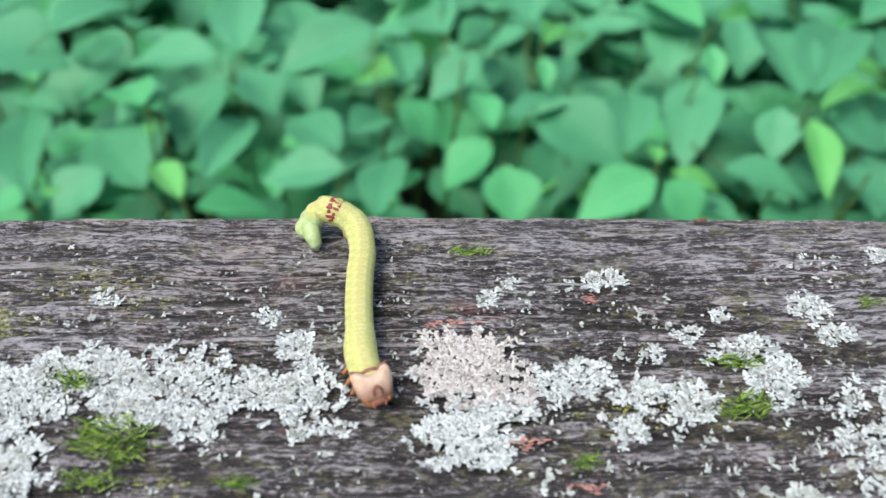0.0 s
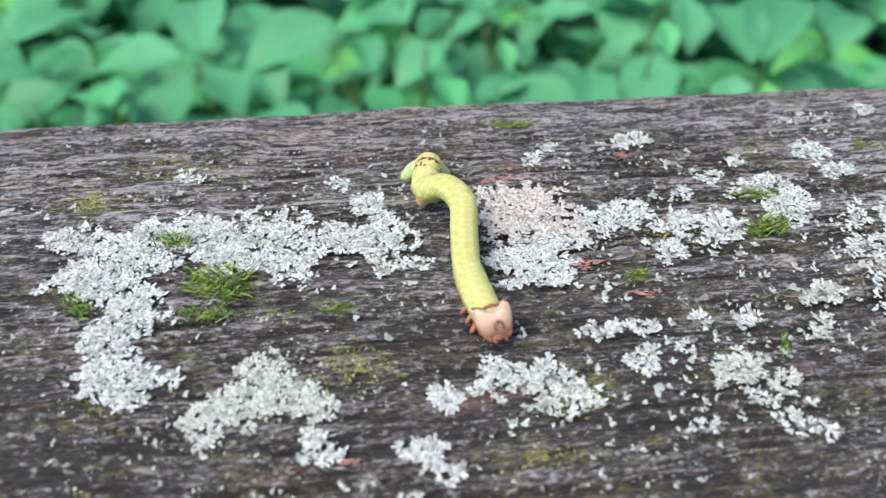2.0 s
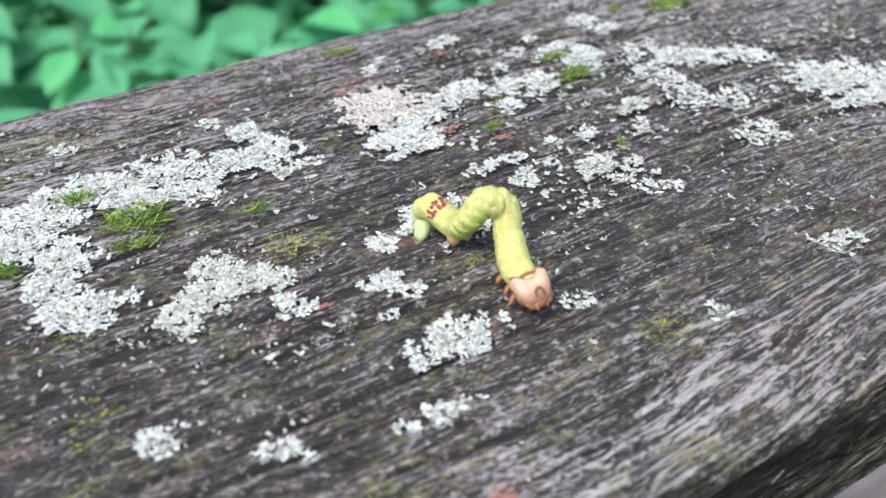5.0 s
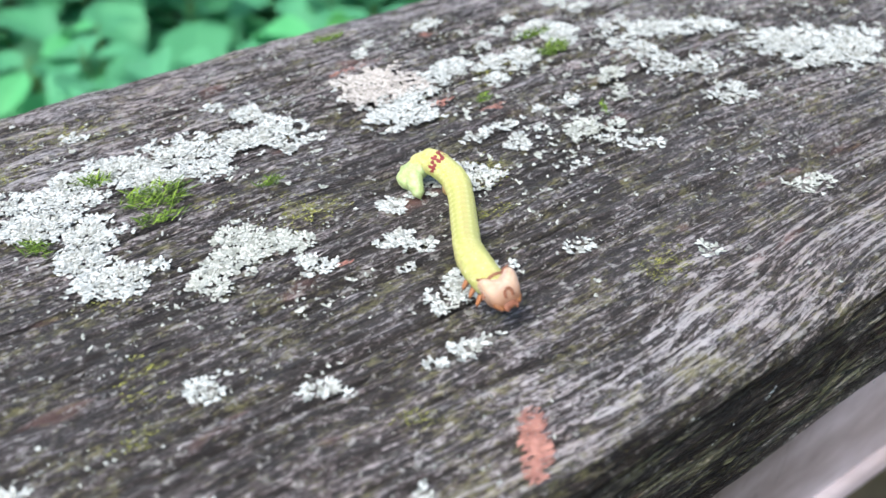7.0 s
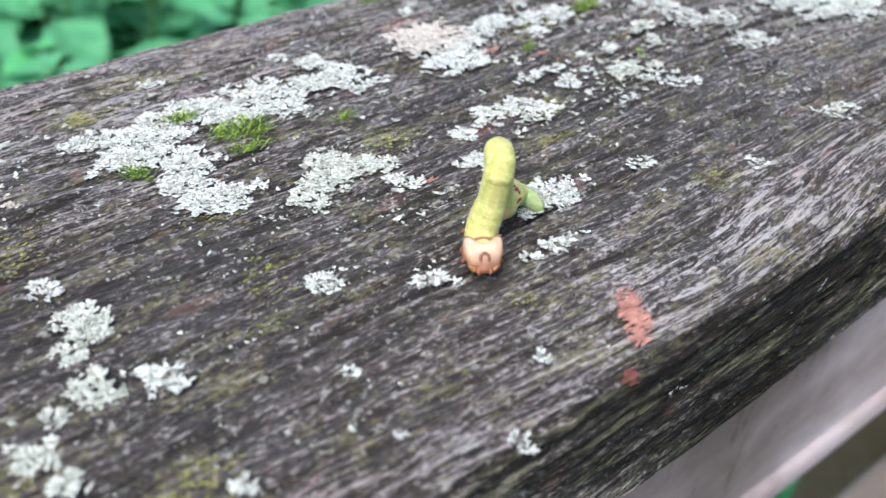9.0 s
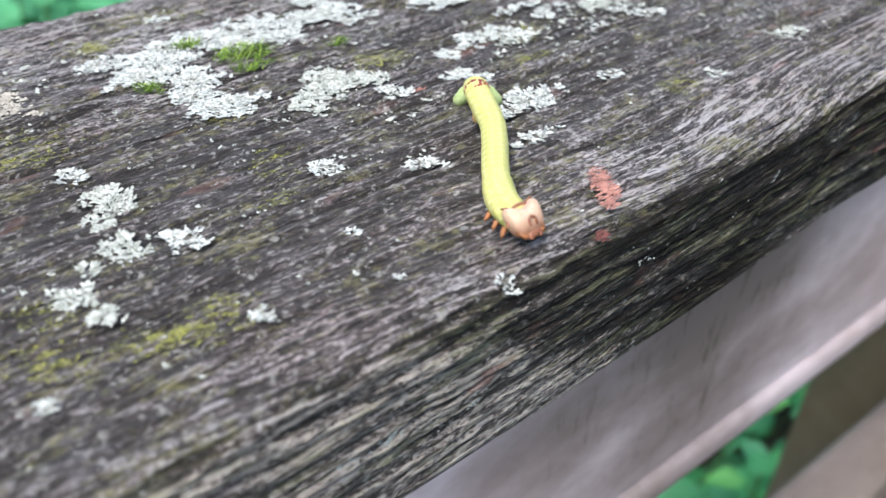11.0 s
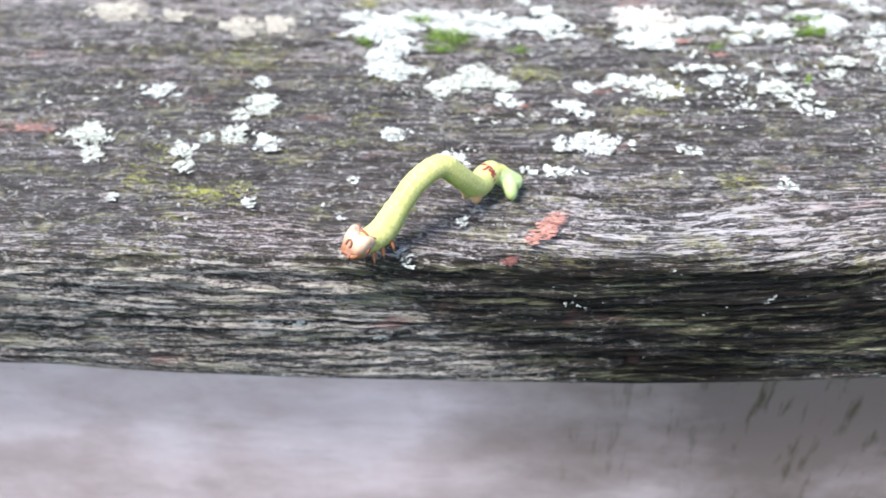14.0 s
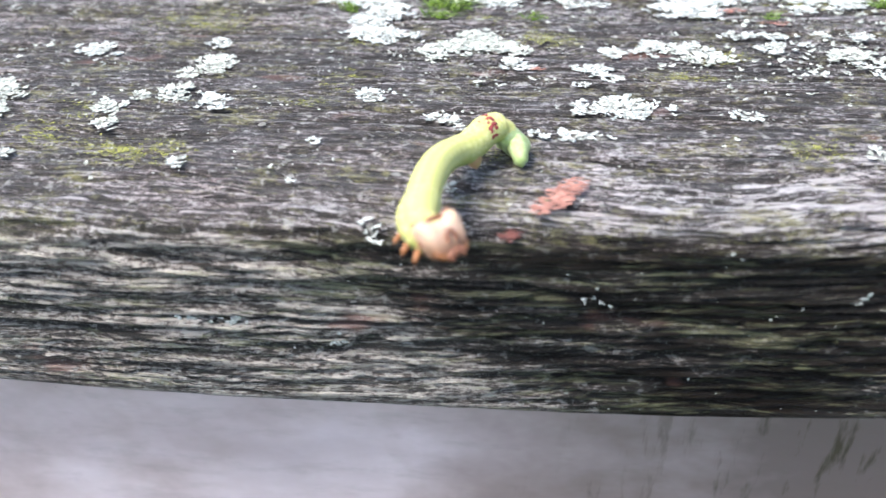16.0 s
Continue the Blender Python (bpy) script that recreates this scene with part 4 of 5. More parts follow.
crust(-64.2, 21.7, 5.1, 2.4, 4)
crust(-100.2, -11.1, 5.1, 2.9, -3)
crust(89.2, 84.5, 7.1, 4.2, -12)
crust(110.3, 86.9, 4.5, 2.8, -8)
crust(7.3, 35.0, 5.6, 5.0, 12)
crust(16.3, -2.6, 5.5, 4.0, -13)
crust(-114.8, -6.8, 6.9, 4.5, -19)
crust(-97.8, -11.2, 5.6, 3.2, -4)
crust(-111.2, 49.6, 9.4, 5.1, -2)
crust(-1.5, 23.9, 6.4, 3.2, 9)
crust(29.3, 66.9, 7.6, 3.8, 11)
crust(15.7, -6.1, 4.5, 2.0, 10)
crust(-71.1, 9.5, 4.8, 2.2, 3)
crust(-75.4, 83.2, 7.0, 4.4, -47)
crust(-28.2, 44.7, 5.7, 4.8, -41)
crust(-67.4, 17.2, 4.1, 2.8, -43)
crust(-98.1, 52.9, 10.2, 4.8, -27)
crust(-109.9, 4.7, 7.3, 3.9, -29)


def flake(label, x, y, length, width, turn, count=60, mat=None):
    """A torn patch of raw reddish wood: short slivers along the grain."""
    places = []
    c, s = math.cos(radians(turn)), math.sin(radians(turn))
    for _ in range(count):
        r, a = RNG.random() ** 0.85, RNG.random() * 6.283
        u, v = length * r * math.cos(a), width * r * math.sin(a) + 0.10 * width * math.sin(6 * r * math.cos(a))
        places.append((x + u * c - v * s, y + u * s + v * c, surface(x, y) + RNG.uniform(0.0002, 0.0007), RNG.normal() * 0.3, RNG.uniform(0.3, 0.8), RNG.uniform(-0.05, 0.1)))
    sliver = []
    for _k in range(5):
        w = RNG.uniform(0.00012, 0.00028)
        sliver.append((np.array([(-0.0011, 0, 0), (-0.0004, w, 0.0001), (0.0006, w * 0.8, 0.0001), (0.0012, 0, 0), (0.0005, -w, 0.0001), (-0.0005, -w * 0.8, 0.0001), (0, 0, 0.00025)]),
                       np.array([(0, 6, 1), (1, 6, 2), (2, 6, 3), (3, 6, 4), (4, 6, 5), (5, 6, 0)])))
    ob = new("wood_flake", scatter("wood_flake", places, sliver, mat or FLAKE))
    return tagged(ob, label, "wood flake", "reddish flakes on the rail", kind="stuff")


flake("salmon-red patch of torn raw wood near the worn edge", -0.0253, -0.0213, 0.0066, 0.0022, 58, 420)
flake("dark red crumb of bark by the worn edge", -0.0325, -0.0283, 0.0020, 0.0010, 35, 42, CRUMB_RED)
flake("small reddish wood flake near the far edge", 0.0266, 0.0896, 0.0017, 0.0012, 0, 24)
flake("tiny reddish wood flake on the rail", -0.0293, 0.0260, 0.0013, 0.0007, 0, 14)
flake("faded pinkish streak of raw wood", 0.0026, 0.0841, 0.0050, 0.0012, 4, 26)
flake("faded pinkish streak of raw wood", 0.0133, 0.0608, 0.0040, 0.0012, 4, 22)
flake("faded pinkish streak of raw wood", 0.0211, 0.0531, 0.0032, 0.0010, 0, 20)
flake("small brown crumb at the far edge", 0.0535, 0.1140, 0.0013, 0.0009, 0, 30, BROWN)
flake("faded pinkish streak of raw wood", -0.1472, 0.0131, 0.0075, 0.0030, 0, 90)


# ---------------------------------------------------------------- the caterpillar
RINGS = 26
WORM = tagged(new("caterpillar"), "yellow-green inchworm with peach head crawling on the rail", "caterpillar")


def ring_mesh(name, r, half, mat, pleat=0.0):
    """A rounded barrel round the local y axis."""
    n, rows = 20, 13
    verts, faces = [], []
    for i in range(rows):
        u = -1 + 2 * i / (rows - 1)
        rr = r * max(0.02, (1 - abs(u) ** 4.0)) ** 0.32 * (1 + pleat * math.cos(u * 9.4)) * (1 - 0.022 * u)
        for k in range(n):
            a = 2 * math.pi * k / n
            verts.append((rr * math.cos(a) * 1.03, u * half, rr * math.sin(a) * 0.97))
    for i in range(rows - 1):
        for k in range(n):
            j = (k + 1) % n
            faces.append((i * n + k, i * n + j, (i + 1) * n + j, (i + 1) * n + k))
    faces.append(tuple(range(n))[::-1])
    faces.append(tuple((rows - 1) * n + k for k in range(n)))
    me = mesh_of(name, verts, [fc for fc in faces if len(fc) == 4], mat)
    return me


def limb(name, points, radii, mat, parent, label=""):
    """A tapered leg along a few points."""
    n = 8
    verts, faces = [], []
    pts = [Vector(p) for p in points]
    for i, (p, r) in enumerate(zip(pts, radii)):
        d = (pts[min(i + 1, len(pts) - 1)] - pts[max(i - 1, 0)]).normalized()
        a = d.orthogonal().normalized()
        c = d.cross(a)
        for k in range(n):
            t = 2 * math.pi * k / n
            verts.append(p + (a * math.cos(t) + c * math.sin(t)) * r)
    for i in range(len(pts) - 1):
        for k in range(n):
            j = (k + 1) % n
            faces.append((i * n + k, i * n + j, (i + 1) * n + j, (i + 1) * n + k))
    tip = len(verts)
    verts.append(pts[-1] + (pts[-1] - pts[-2]).normalized() * radii[-1])
    for k in range(n):
        faces.append(((len(pts) - 1) * n + k, (len(pts) - 1) * n + (k + 1) % n, tip))
    return part(name, mesh_of(name, verts, faces, mat), mat, parent, label)


def radius_at(u):
    if u < 0.12:
        return 0.00215
    if u < 0.3:
        return 0.00245
    if u < 0.75:
        return 0.00232
    return 0.00232 + 0.00034 * math.sin(math.pi * min(1, (u - 0.75) / 0.22))


SEGMENTS = []


def build_worm():
    mm = 0.001
    for i in range(RINGS):
        u = (i + 0.5) / RINGS
        r = radius_at(u)
        mat = WORM_TAIL if i < 2 else WORM_SKIN
        ob = part("body_segment", ring_mesh("body_segment", r, 0.0029 if i < RINGS - 2 else 0.0019, mat, 0.005), mat, WORM, "pale mint-green tail segment" if i < 2 else "")
        SEGMENTS.append((u, ob))
        if i == 0:
            for sx in (-1, 1):
                limb("clasper", [(sx * 0.6 * mm, 0.6 * mm, 0.3 * mm), (sx * 2.4 * mm, -0.4 * mm, -0.3 * mm), (sx * 4.0 * mm, -1.2 * mm, -1.5 * mm)],
                     [1.75 * mm, 1.65 * mm, 1.20 * mm], WORM_TAIL, ob, "pale green rear clasper")
        if i in (3, 4):
            for k in range(10):
                a = radians(90 + (k - 4.5) * 18 + RNG.uniform(-6, 6))
                bm = bmesh.new()
                bmesh.ops.create_icosphere(bm, subdivisions=2, radius=1.0)
                for v in bm.verts:
                    v.co = Vector((v.co.x * RNG.uniform(0.30, 0.42) * mm, v.co.y * (0.40 + 0.25 * (k % 2)) * mm, v.co.z * 0.10 * mm))
                bmesh.ops.rotate(bm, verts=bm.verts, cent=(0, 0, 0), matrix=Matrix.Rotation(a - math.pi / 2, 3, "Y").inverted())
                bmesh.ops.translate(bm, verts=bm.verts, vec=(r * math.cos(a), (RNG.uniform(-0.4, 0.3) + (0.5 if i == 3 else -0.5)) * mm, r * math.sin(a) * 0.97))
                part("red_mark", bm, RED, ob, "dark red speck of the rear band")
        if i == 6:
            for sx in (-1, 1):
                limb("proleg", [(sx * 0.9 * mm, 0, -0.9 * mm), (sx * 1.2 * mm, -0.1 * mm, -2.0 * mm), (sx * 1.35 * mm, -0.2 * mm, -2.7 * mm)],
                     [1.55 * mm, 1.25 * mm, 0.95 * mm], PINK, ob, "stubby proleg with amber foot")
        if i in (22, 23, 24):
            for sx in (-1, 1):
                limb("leg", [(sx * 1.3 * mm, 0, -1.3 * mm), (sx * 2.5 * mm, 0.5 * mm, -1.7 * mm), (sx * 3.1 * mm, 0.9 * mm, -2.1 * mm), (sx * 3.5 * mm, 1.2 * mm, -2.7 * mm)],
                     [0.66 * mm, 0.50 * mm, 0.34 * mm, 0.12 * mm], AMBER, ob, "thin amber thoracic leg")
    # the head: a squarish shell with raised upper corners, flat face forward (+y)
    bm = bmesh.new()
    bmesh.ops.create_uvsphere(bm, u_segments=44, v_segments=32, radius=1.0)

    def sq(q, p):
        return math.copysign(abs(q) ** p, q)

    for v in bm.verts:
        x, y, z = v.co.y, v.co.z, v.co.x
        x, z, y = sq(x, 0.52), sq(z, 0.55), sq(y, 0.72)
        horn = max(0.0, z - 0.15) * max(0.0, abs(x) - 0.40) * 2.1
        notch = max(0.0, z - 0.3) * max(0.0, 0.55 - abs(x)) * 1.5
        taper = 1 - 0.20 * max(0.0, -z) + 0.05 * max(0.0, z)
        v.co = Vector((x * (3.0 + 0.35 * horn) * taper * mm, (y * 1.9 - 0.5 * horn) * mm, (z * 2.45 + horn * 1.15 - notch * 0.8) * mm))
    bmesh.ops.recalc_face_normals(bm, faces=bm.faces)
    head = part("head", bm, HEAD_SKIN, WORM, "peach-coloured squarish head shell with raised corners")
    pts = [(0.70 * math.cos(radians(a)), 2.03, -0.40 + 0.90 * math.sin(radians(a))) for a in range(-25, 206, 23)]
    limb("face_mark", [(x * mm, y * mm, z * mm) for x, y, z in pts], [0.25 * mm] * len(pts), BROWN, head, "brown horseshoe mark on the face")
    arc = [(3.15 * math.cos(radians(a)), -0.25 - 0.15 * math.sin(radians(a)), 2.68 * math.sin(radians(a))) for a in range(0, 181, 15)]
    limb("collar", [(x * mm, y * mm, z * mm) for x, y, z in arc], [0.30 * mm] * len(arc), BROWN, head, "dark brown seam behind the head")
    for sx in (-1, 1):
        limb("palp", [(sx * 0.9 * mm, 1.2 * mm, -2.2 * mm), (sx * 0.95 * mm, 1.5 * mm, -2.6 * mm), (sx * 0.85 * mm, 1.6 * mm, -2.95 * mm)], [0.50 * mm, 0.40 * mm, 0.20 * mm], BROWN, head, "brown mouth palp")
        limb("horn_rim", [(sx * 3.0 * mm, -0.7 * mm, 3.05 * mm), (sx * 2.2 * mm, -0.65 * mm, 2.70 * mm), (sx * 1.2 * mm, -0.6 * mm, 2.25 * mm), (sx * 0.1 * mm, -0.55 * mm, 2.02 * mm)], [0.16 * mm, 0.30 * mm, 0.32 * mm, 0.28 * mm], BROWN, head, "brown rear rim of the head")
        limb("cheek", [(sx * 2.35 * mm, 0.4 * mm, -0.6 * mm), (sx * 2.1 * mm, 0.9 * mm, -1.6 * mm), (sx * 1.5 * mm, 1.2 * mm, -2.3 * mm)], [0.40 * mm, 0.52 * mm, 0.5 * mm], AMBER, head, "amber cheek patch")
    bm = bmesh.new()
    bmesh.ops.create_uvsphere(bm, u_segments=18, v_segments=10, radius=1.0)
    for v in bm.verts:
        v.co = Vector((v.co.x * 1.6 * mm, (v.co.y * 0.9 + 1.05) * mm, (v.co.z * 0.8 - 2.1) * mm))
    part("mouth", bm, BROWN, head, "orange-brown mouthparts")
    SEGMENTS.append((0.985, head))


build_worm()

# ---------------------------------------------------------------- the plants behind the rail
def leaf_mesh(name, mat):
    """An ovate, pointed leaf of unit length along x, folded at the midrib and arched, with a thin toothed edge."""
    n, m = 15, 9
    verts, faces = [], []
    for i in range(n):
        f = i / (n - 1)
        w = math.sin(math.pi * f ** 0.84) ** 1.05
        if i in (0, n - 1):
            w = 0.01
        for k in range(m):
            g = -1 + 2 * k / (m - 1)
            ww = w * (1 + (0.03 if i % 2 else -0.03) * (abs(g) > 0.9))
            z = 0.10 * abs(g) * w - 0.16 * f * f + 0.05 * f + 0.015 * math.sin(9 * f + 3 * g) * abs(g)
            verts.append((f, g * ww * 0.5, z))
    for i in range(n - 1):
        for k in range(m - 1):
            a = i * m + k
            faces.append((a, a + 1, a + m + 1, a + m))
    return mesh_of(name, verts, faces, mat)


LEAF_MESHES = [[leaf_mesh("leaf", mat)] for mat in (LEAF, LEAF_MID, LEAF_YOUNG)]


def stem_between(a, c, r0, r1, parent, name="stem"):
    pts = [Vector(a).lerp(Vector(c), f) + Vector((0.006 * math.sin(5 * f + a[0] * 40), 0.006 * math.cos(4 * f + a[1] * 30), 0)) * (1 - abs(2 * f - 1)) for f in (0, 0.2, 0.4, 0.6, 0.8, 1)]
    return limb(name, pts, [r0 + (r1 - r0) * k / 5 for k in range(6)], STEM, parent)


def put_leaf(parent, base, tip, half, shade, origin, roll=0.0):
    base, tip = Vector(base), Vector(tip)
    d = tip - base
    length = d.length
    x = d.normalized()
    side = Vector((0, 0, 1)).cross(x)
    side = side.normalized() if side.length > 1e-4 else Vector((0, 1, 0))
    up = x.cross(side)
    m = Matrix((x, side, up)).transposed().to_4x4() @ Matrix.Rotation(roll, 4, "X")
    ob = new("leaf", LEAF_MESHES[shade][0])
    ob.parent = parent
    ob.matrix_basis = Matrix.Translation(base - origin) @ m @ Matrix.Diagonal((length, half * 2.0, length, 1))
    return ob


def plant(crown, leaves, label="leafy green plant with pointed oval leaves behind the railing"):
    """One stem with its leaves; leaves: base, tip, half width, shade."""
    root = Vector((crown[0] + RNG.uniform(-0.05, 0.05), crown[1] + RNG.uniform(0.0, 0.08), 0.0))
    p = new("plant")
    p.location = root
    rel = Vector(crown) - root
    stem_between((0, 0, -0.03), rel, 0.0035, 0.0016, p)
    for base, tip, half, shade in leaves:
        put_leaf(p, base, tip, half, shade, root, RNG.uniform(-0.25, 0.25))
        if (Vector(base) - Vector(crown)).length > 0.02:
            drop = Vector(base) - root
            stem_between(Vector((rel.x * 0.9, rel.y * 0.9, min(rel.z, drop.z) - 0.05)), drop, 0.0014, 0.0009, p, "leaf_stalk")
    return tagged(p, label, "plant", "plants behind the railing")


# the stand of nettle-like plants behind the rail: crown place, then each leaf's base, tip, half width and shade
plant((-0.179, 0.723, 0.613), [((-0.203, 0.770, 0.590), (-0.317, 0.811, 0.565), 0.030, 0), ((-0.182, 0.787, 0.586), (-0.207, 0.946, 0.578), 0.034, 0), ((-0.175, 0.753, 0.587), (-0.136, 0.704, 0.570), 0.028, 0), ((-0.197, 0.733, 0.591), (-0.229, 0.647, 0.567), 0.033, 0)])
plant((-0.022, 0.694, 0.613), [((-0.043, 0.839, 0.589), (-0.148, 0.783, 0.571), 0.035, 0), ((-0.005, 0.729, 0.588), (-0.018, 0.860, 0.569), 0.020, 0), ((-0.013, 0.678, 0.605), (0.025, 0.650, 0.576), 0.027, 1), ((-0.059, 0.644, 0.590), (-0.019, 0.717, 0.569), 0.021, 0), ((-0.069, 0.625, 0.585), (-0.128, 0.706, 0.573), 0.026, 0)])
plant((-0.189, 0.520, 0.610), [((-0.200, 0.545, 0.598), (-0.246, 0.623, 0.586), 0.015, 2), ((-0.183, 0.526, 0.606), (-0.121, 0.558, 0.579), 0.021, 1), ((-0.192, 0.587, 0.583), (-0.161, 0.724, 0.566), 0.023, 0), ((-0.241, 0.578, 0.581), (-0.316, 0.683, 0.575), 0.032, 0)])
plant((0.069, 0.590, 0.631), [((0.071, 0.606, 0.627), (0.059, 0.686, 0.619), 0.016, 1), ((0.071, 0.597, 0.623), (0.024, 0.567, 0.595), 0.025, 1), ((0.077, 0.555, 0.629), (0.089, 0.504, 0.608), 0.026, 1), ((0.091, 0.644, 0.608), (0.174, 0.713, 0.584), 0.023, 0), ((0.119, 0.673, 0.603), (0.201, 0.606, 0.592), 0.038, 0)])
plant((0.130, 0.737, 0.635), [((0.135, 0.744, 0.627), (0.163, 0.834, 0.605), 0.013, 2), ((0.130, 0.727, 0.625), (0.134, 0.692, 0.609), 0.010, 1), ((0.122, 0.798, 0.606), (0.075, 0.806, 0.579), 0.024, 0), ((0.143, 0.744, 0.634), (0.188, 0.797, 0.607), 0.013, 2), ((0.129, 0.813, 0.610), (0.144, 0.941, 0.593), 0.027, 0)])
plant((0.215, 0.568, 0.614), [((0.217, 0.570, 0.606), (0.142, 0.529, 0.594), 0.026, 1), ((0.223, 0.588, 0.604), (0.227, 0.635, 0.592), 0.009, 2), ((0.230, 0.572, 0.608), (0.281, 0.566, 0.593), 0.010, 2), ((0.204, 0.624, 0.587), (0.236, 0.758, 0.577), 0.027, 0), ((0.223, 0.556, 0.612), (0.251, 0.523, 0.589), 0.022, 1)])
plant((0.302, 0.759, 0.633), [((0.307, 0.801, 0.606), (0.220, 0.911, 0.578), 0.035, 0), ((0.303, 0.773, 0.630), (0.263, 0.898, 0.604), 0.020, 1), ((0.320, 0.784, 0.631), (0.405, 0.856, 0.601), 0.012, 2), ((0.307, 0.750, 0.625), (0.308, 0.709, 0.605), 0.012, 1), ((0.298, 0.843, 0.601), (0.275, 0.770, 0.576), 0.033, 0)])
plant((0.367, 0.634, 0.634), [((0.380, 0.678, 0.613), (0.392, 0.866, 0.599), 0.038, 0), ((0.395, 0.681, 0.613), (0.498, 0.861, 0.603), 0.036, 0), ((0.357, 0.664, 0.611), (0.344, 0.615, 0.585), 0.022, 0), ((0.366, 0.619, 0.632), (0.359, 0.530, 0.620), 0.016, 2), ((0.381, 0.638, 0.628), (0.494, 0.726, 0.602), 0.013, 2), ((0.407, 0.654, 0.602), (0.474, 0.643, 0.579), 0.026, 0)])
plant((0.284, 0.703, 0.616), [((0.303, 0.745, 0.590), (0.264, 0.633, 0.567), 0.031, 0), ((0.286, 0.590, 0.596), (0.378, 0.579, 0.574), 0.026, 0)])
plant((-0.308, 0.513, 0.621), [((-0.333, 0.553, 0.594), (-0.395, 0.732, 0.572), 0.027, 0), ((-0.279, 0.591, 0.593), (-0.320, 0.548, 0.575), 0.026, 0), ((-0.322, 0.524, 0.614), (-0.363, 0.527, 0.604), 0.022, 1), ((-0.307, 0.530, 0.615), (-0.300, 0.553, 0.607), 0.007, 2)])
plant((-0.444, 0.759, 0.624), [((-0.462, 0.801, 0.598), (-0.363, 0.786, 0.574), 0.046, 0), ((-0.380, 0.799, 0.600), (-0.318, 0.890, 0.594), 0.030, 0), ((-0.455, 0.834, 0.598), (-0.440, 0.936, 0.588), 0.038, 0)])
plant((-0.061, 0.526, 0.632), [((-0.059, 0.575, 0.608), (-0.140, 0.582, 0.593), 0.023, 0), ((-0.030, 0.521, 0.601), (-0.020, 0.634, 0.587), 0.023, 0)])
plant((0.401, 0.555, 0.620), [((0.393, 0.590, 0.596), (0.443, 0.551, 0.579), 0.031, 0), ((0.495, 0.749, 0.599), (0.580, 0.845, 0.581), 0.029, 0)])
plant((0.049, 0.697, 0.638), [((0.071, 0.747, 0.611), (0.015, 0.709, 0.587), 0.022, 0), ((0.037, 0.796, 0.606), (-0.005, 0.896, 0.580), 0.033, 0), ((0.032, 0.837, 0.609), (0.083, 0.930, 0.583), 0.028, 0)])
plant((-0.238, 0.628, 0.635), [((-0.244, 0.632, 0.632), (-0.283, 0.698, 0.615), 0.024, 1), ((-0.240, 0.695, 0.610), (-0.283, 0.657, 0.599), 0.025, 0)])


def fill_plant(x, y, top, scale=1.0, fresh=0.3):
    """A plant of opposite leaf pairs, crossed pair by pair up the stem."""
    leaves = []
    turn = RNG.uniform(0, 6.28)
    for level in range(4):
        z = top - 0.055 * level - RNG.uniform(0, 0.02)
        size = (0.065, 0.105, 0.125, 0.115)[level] * RNG.uniform(0.8, 1.2) * scale
        for k in range(2 if level else 3):
            a = turn + level * 1.57 + k * (3.14 if level else 2.09) + RNG.uniform(-0.35, 0.35)
            b = Vector((x + 0.012 * math.cos(a), y + 0.012 * math.sin(a), z))
            t = b + Vector((math.cos(a) * size, math.sin(a) * size, RNG.uniform(-0.35, 0.1) * size))
            leaves.append((b, t, size * RNG.uniform(0.27, 0.34), 2 if level == 0 and RNG.random() < 0.7 * fresh else (1 if RNG.random() < fresh else 0)))
    plant((x, y, top), leaves)


for gx in range(-9, 11):
    for gy in range(0, 15):
        x, y = gx * 0.13 + RNG.uniform(-0.055, 0.055), 0.20 + gy * 0.125 + RNG.uniform(-0.05, 0.05)
        near = -0.52 < x < 0.52 and 0.44 < y < 1.0
        if y < 0.43:
            fill_plant(x, y, RNG.uniform(0.20, 0.38), 0.8)
        else:
            fill_plant(x, y, RNG.uniform(0.46, 0.585) if near else RNG.uniform(0.46, 0.60), 1.3 if y > 0.95 else 1.0, 0.06 if y > 0.95 else 0.3)

# the wood's undergrowth further off, all round
far = []
while len(far) < 3600:
    r, a = 2.1 + 11 * RNG.random() ** 1.5, RNG.random() * 6.283
    x, y = r * math.cos(a), r * math.sin(a)
    if y < 0.3 and r < 2.6:
        continue
    far.append((x, y, -0.04, RNG.random() * 6.283, RNG.uniform(0.35, 0.62), RNG.uniform(-0.1, 0.1)))
CLUMPS = []
for _ in range(6):
    v_, f_ = [(-0.012, 0, 0), (0.012, 0, 0), (0.0, 0.012, 0), (0, 0, 0.95)], [(0, 1, 3), (1, 2, 3), (2, 0, 3)]
    for k in range(11):
        a, z, s = RNG.random() * 6.283, 0.28 + 0.066 * k, RNG.uniform(0.20, 0.34)
        c, d, q = math.cos(a), math.sin(a), len(v_)
        for u, w, h in ((0, 0, 0), (0.35, 0.28, 0.06), (0.35, -0.28, 0.06), (0.7, 0.2, 0.03), (0.7, -0.2, 0.03), (1, 0, -0.12), (0.5, 0, -0.02)):
            v_.append((s * (u * c - w * d), s * (u * d + w * c), z + s * h))
        f_ += [(q + i, q + j, q + k_) for i, j, k_ in ((0, 6, 1), (0, 2, 6), (1, 6, 3), (2, 4, 6), (3, 6, 5), (4, 5, 6))]
    CLUMPS.append((np.array(v_), np.array(f_)))
tagged(new("undergrowth", scatter("undergrowth", far, CLUMPS, LEAF)), "dense green undergrowth of the wood", "undergrowth", kind="stuff")


# ---------------------------------------------------------------- movement
POSTURES = []


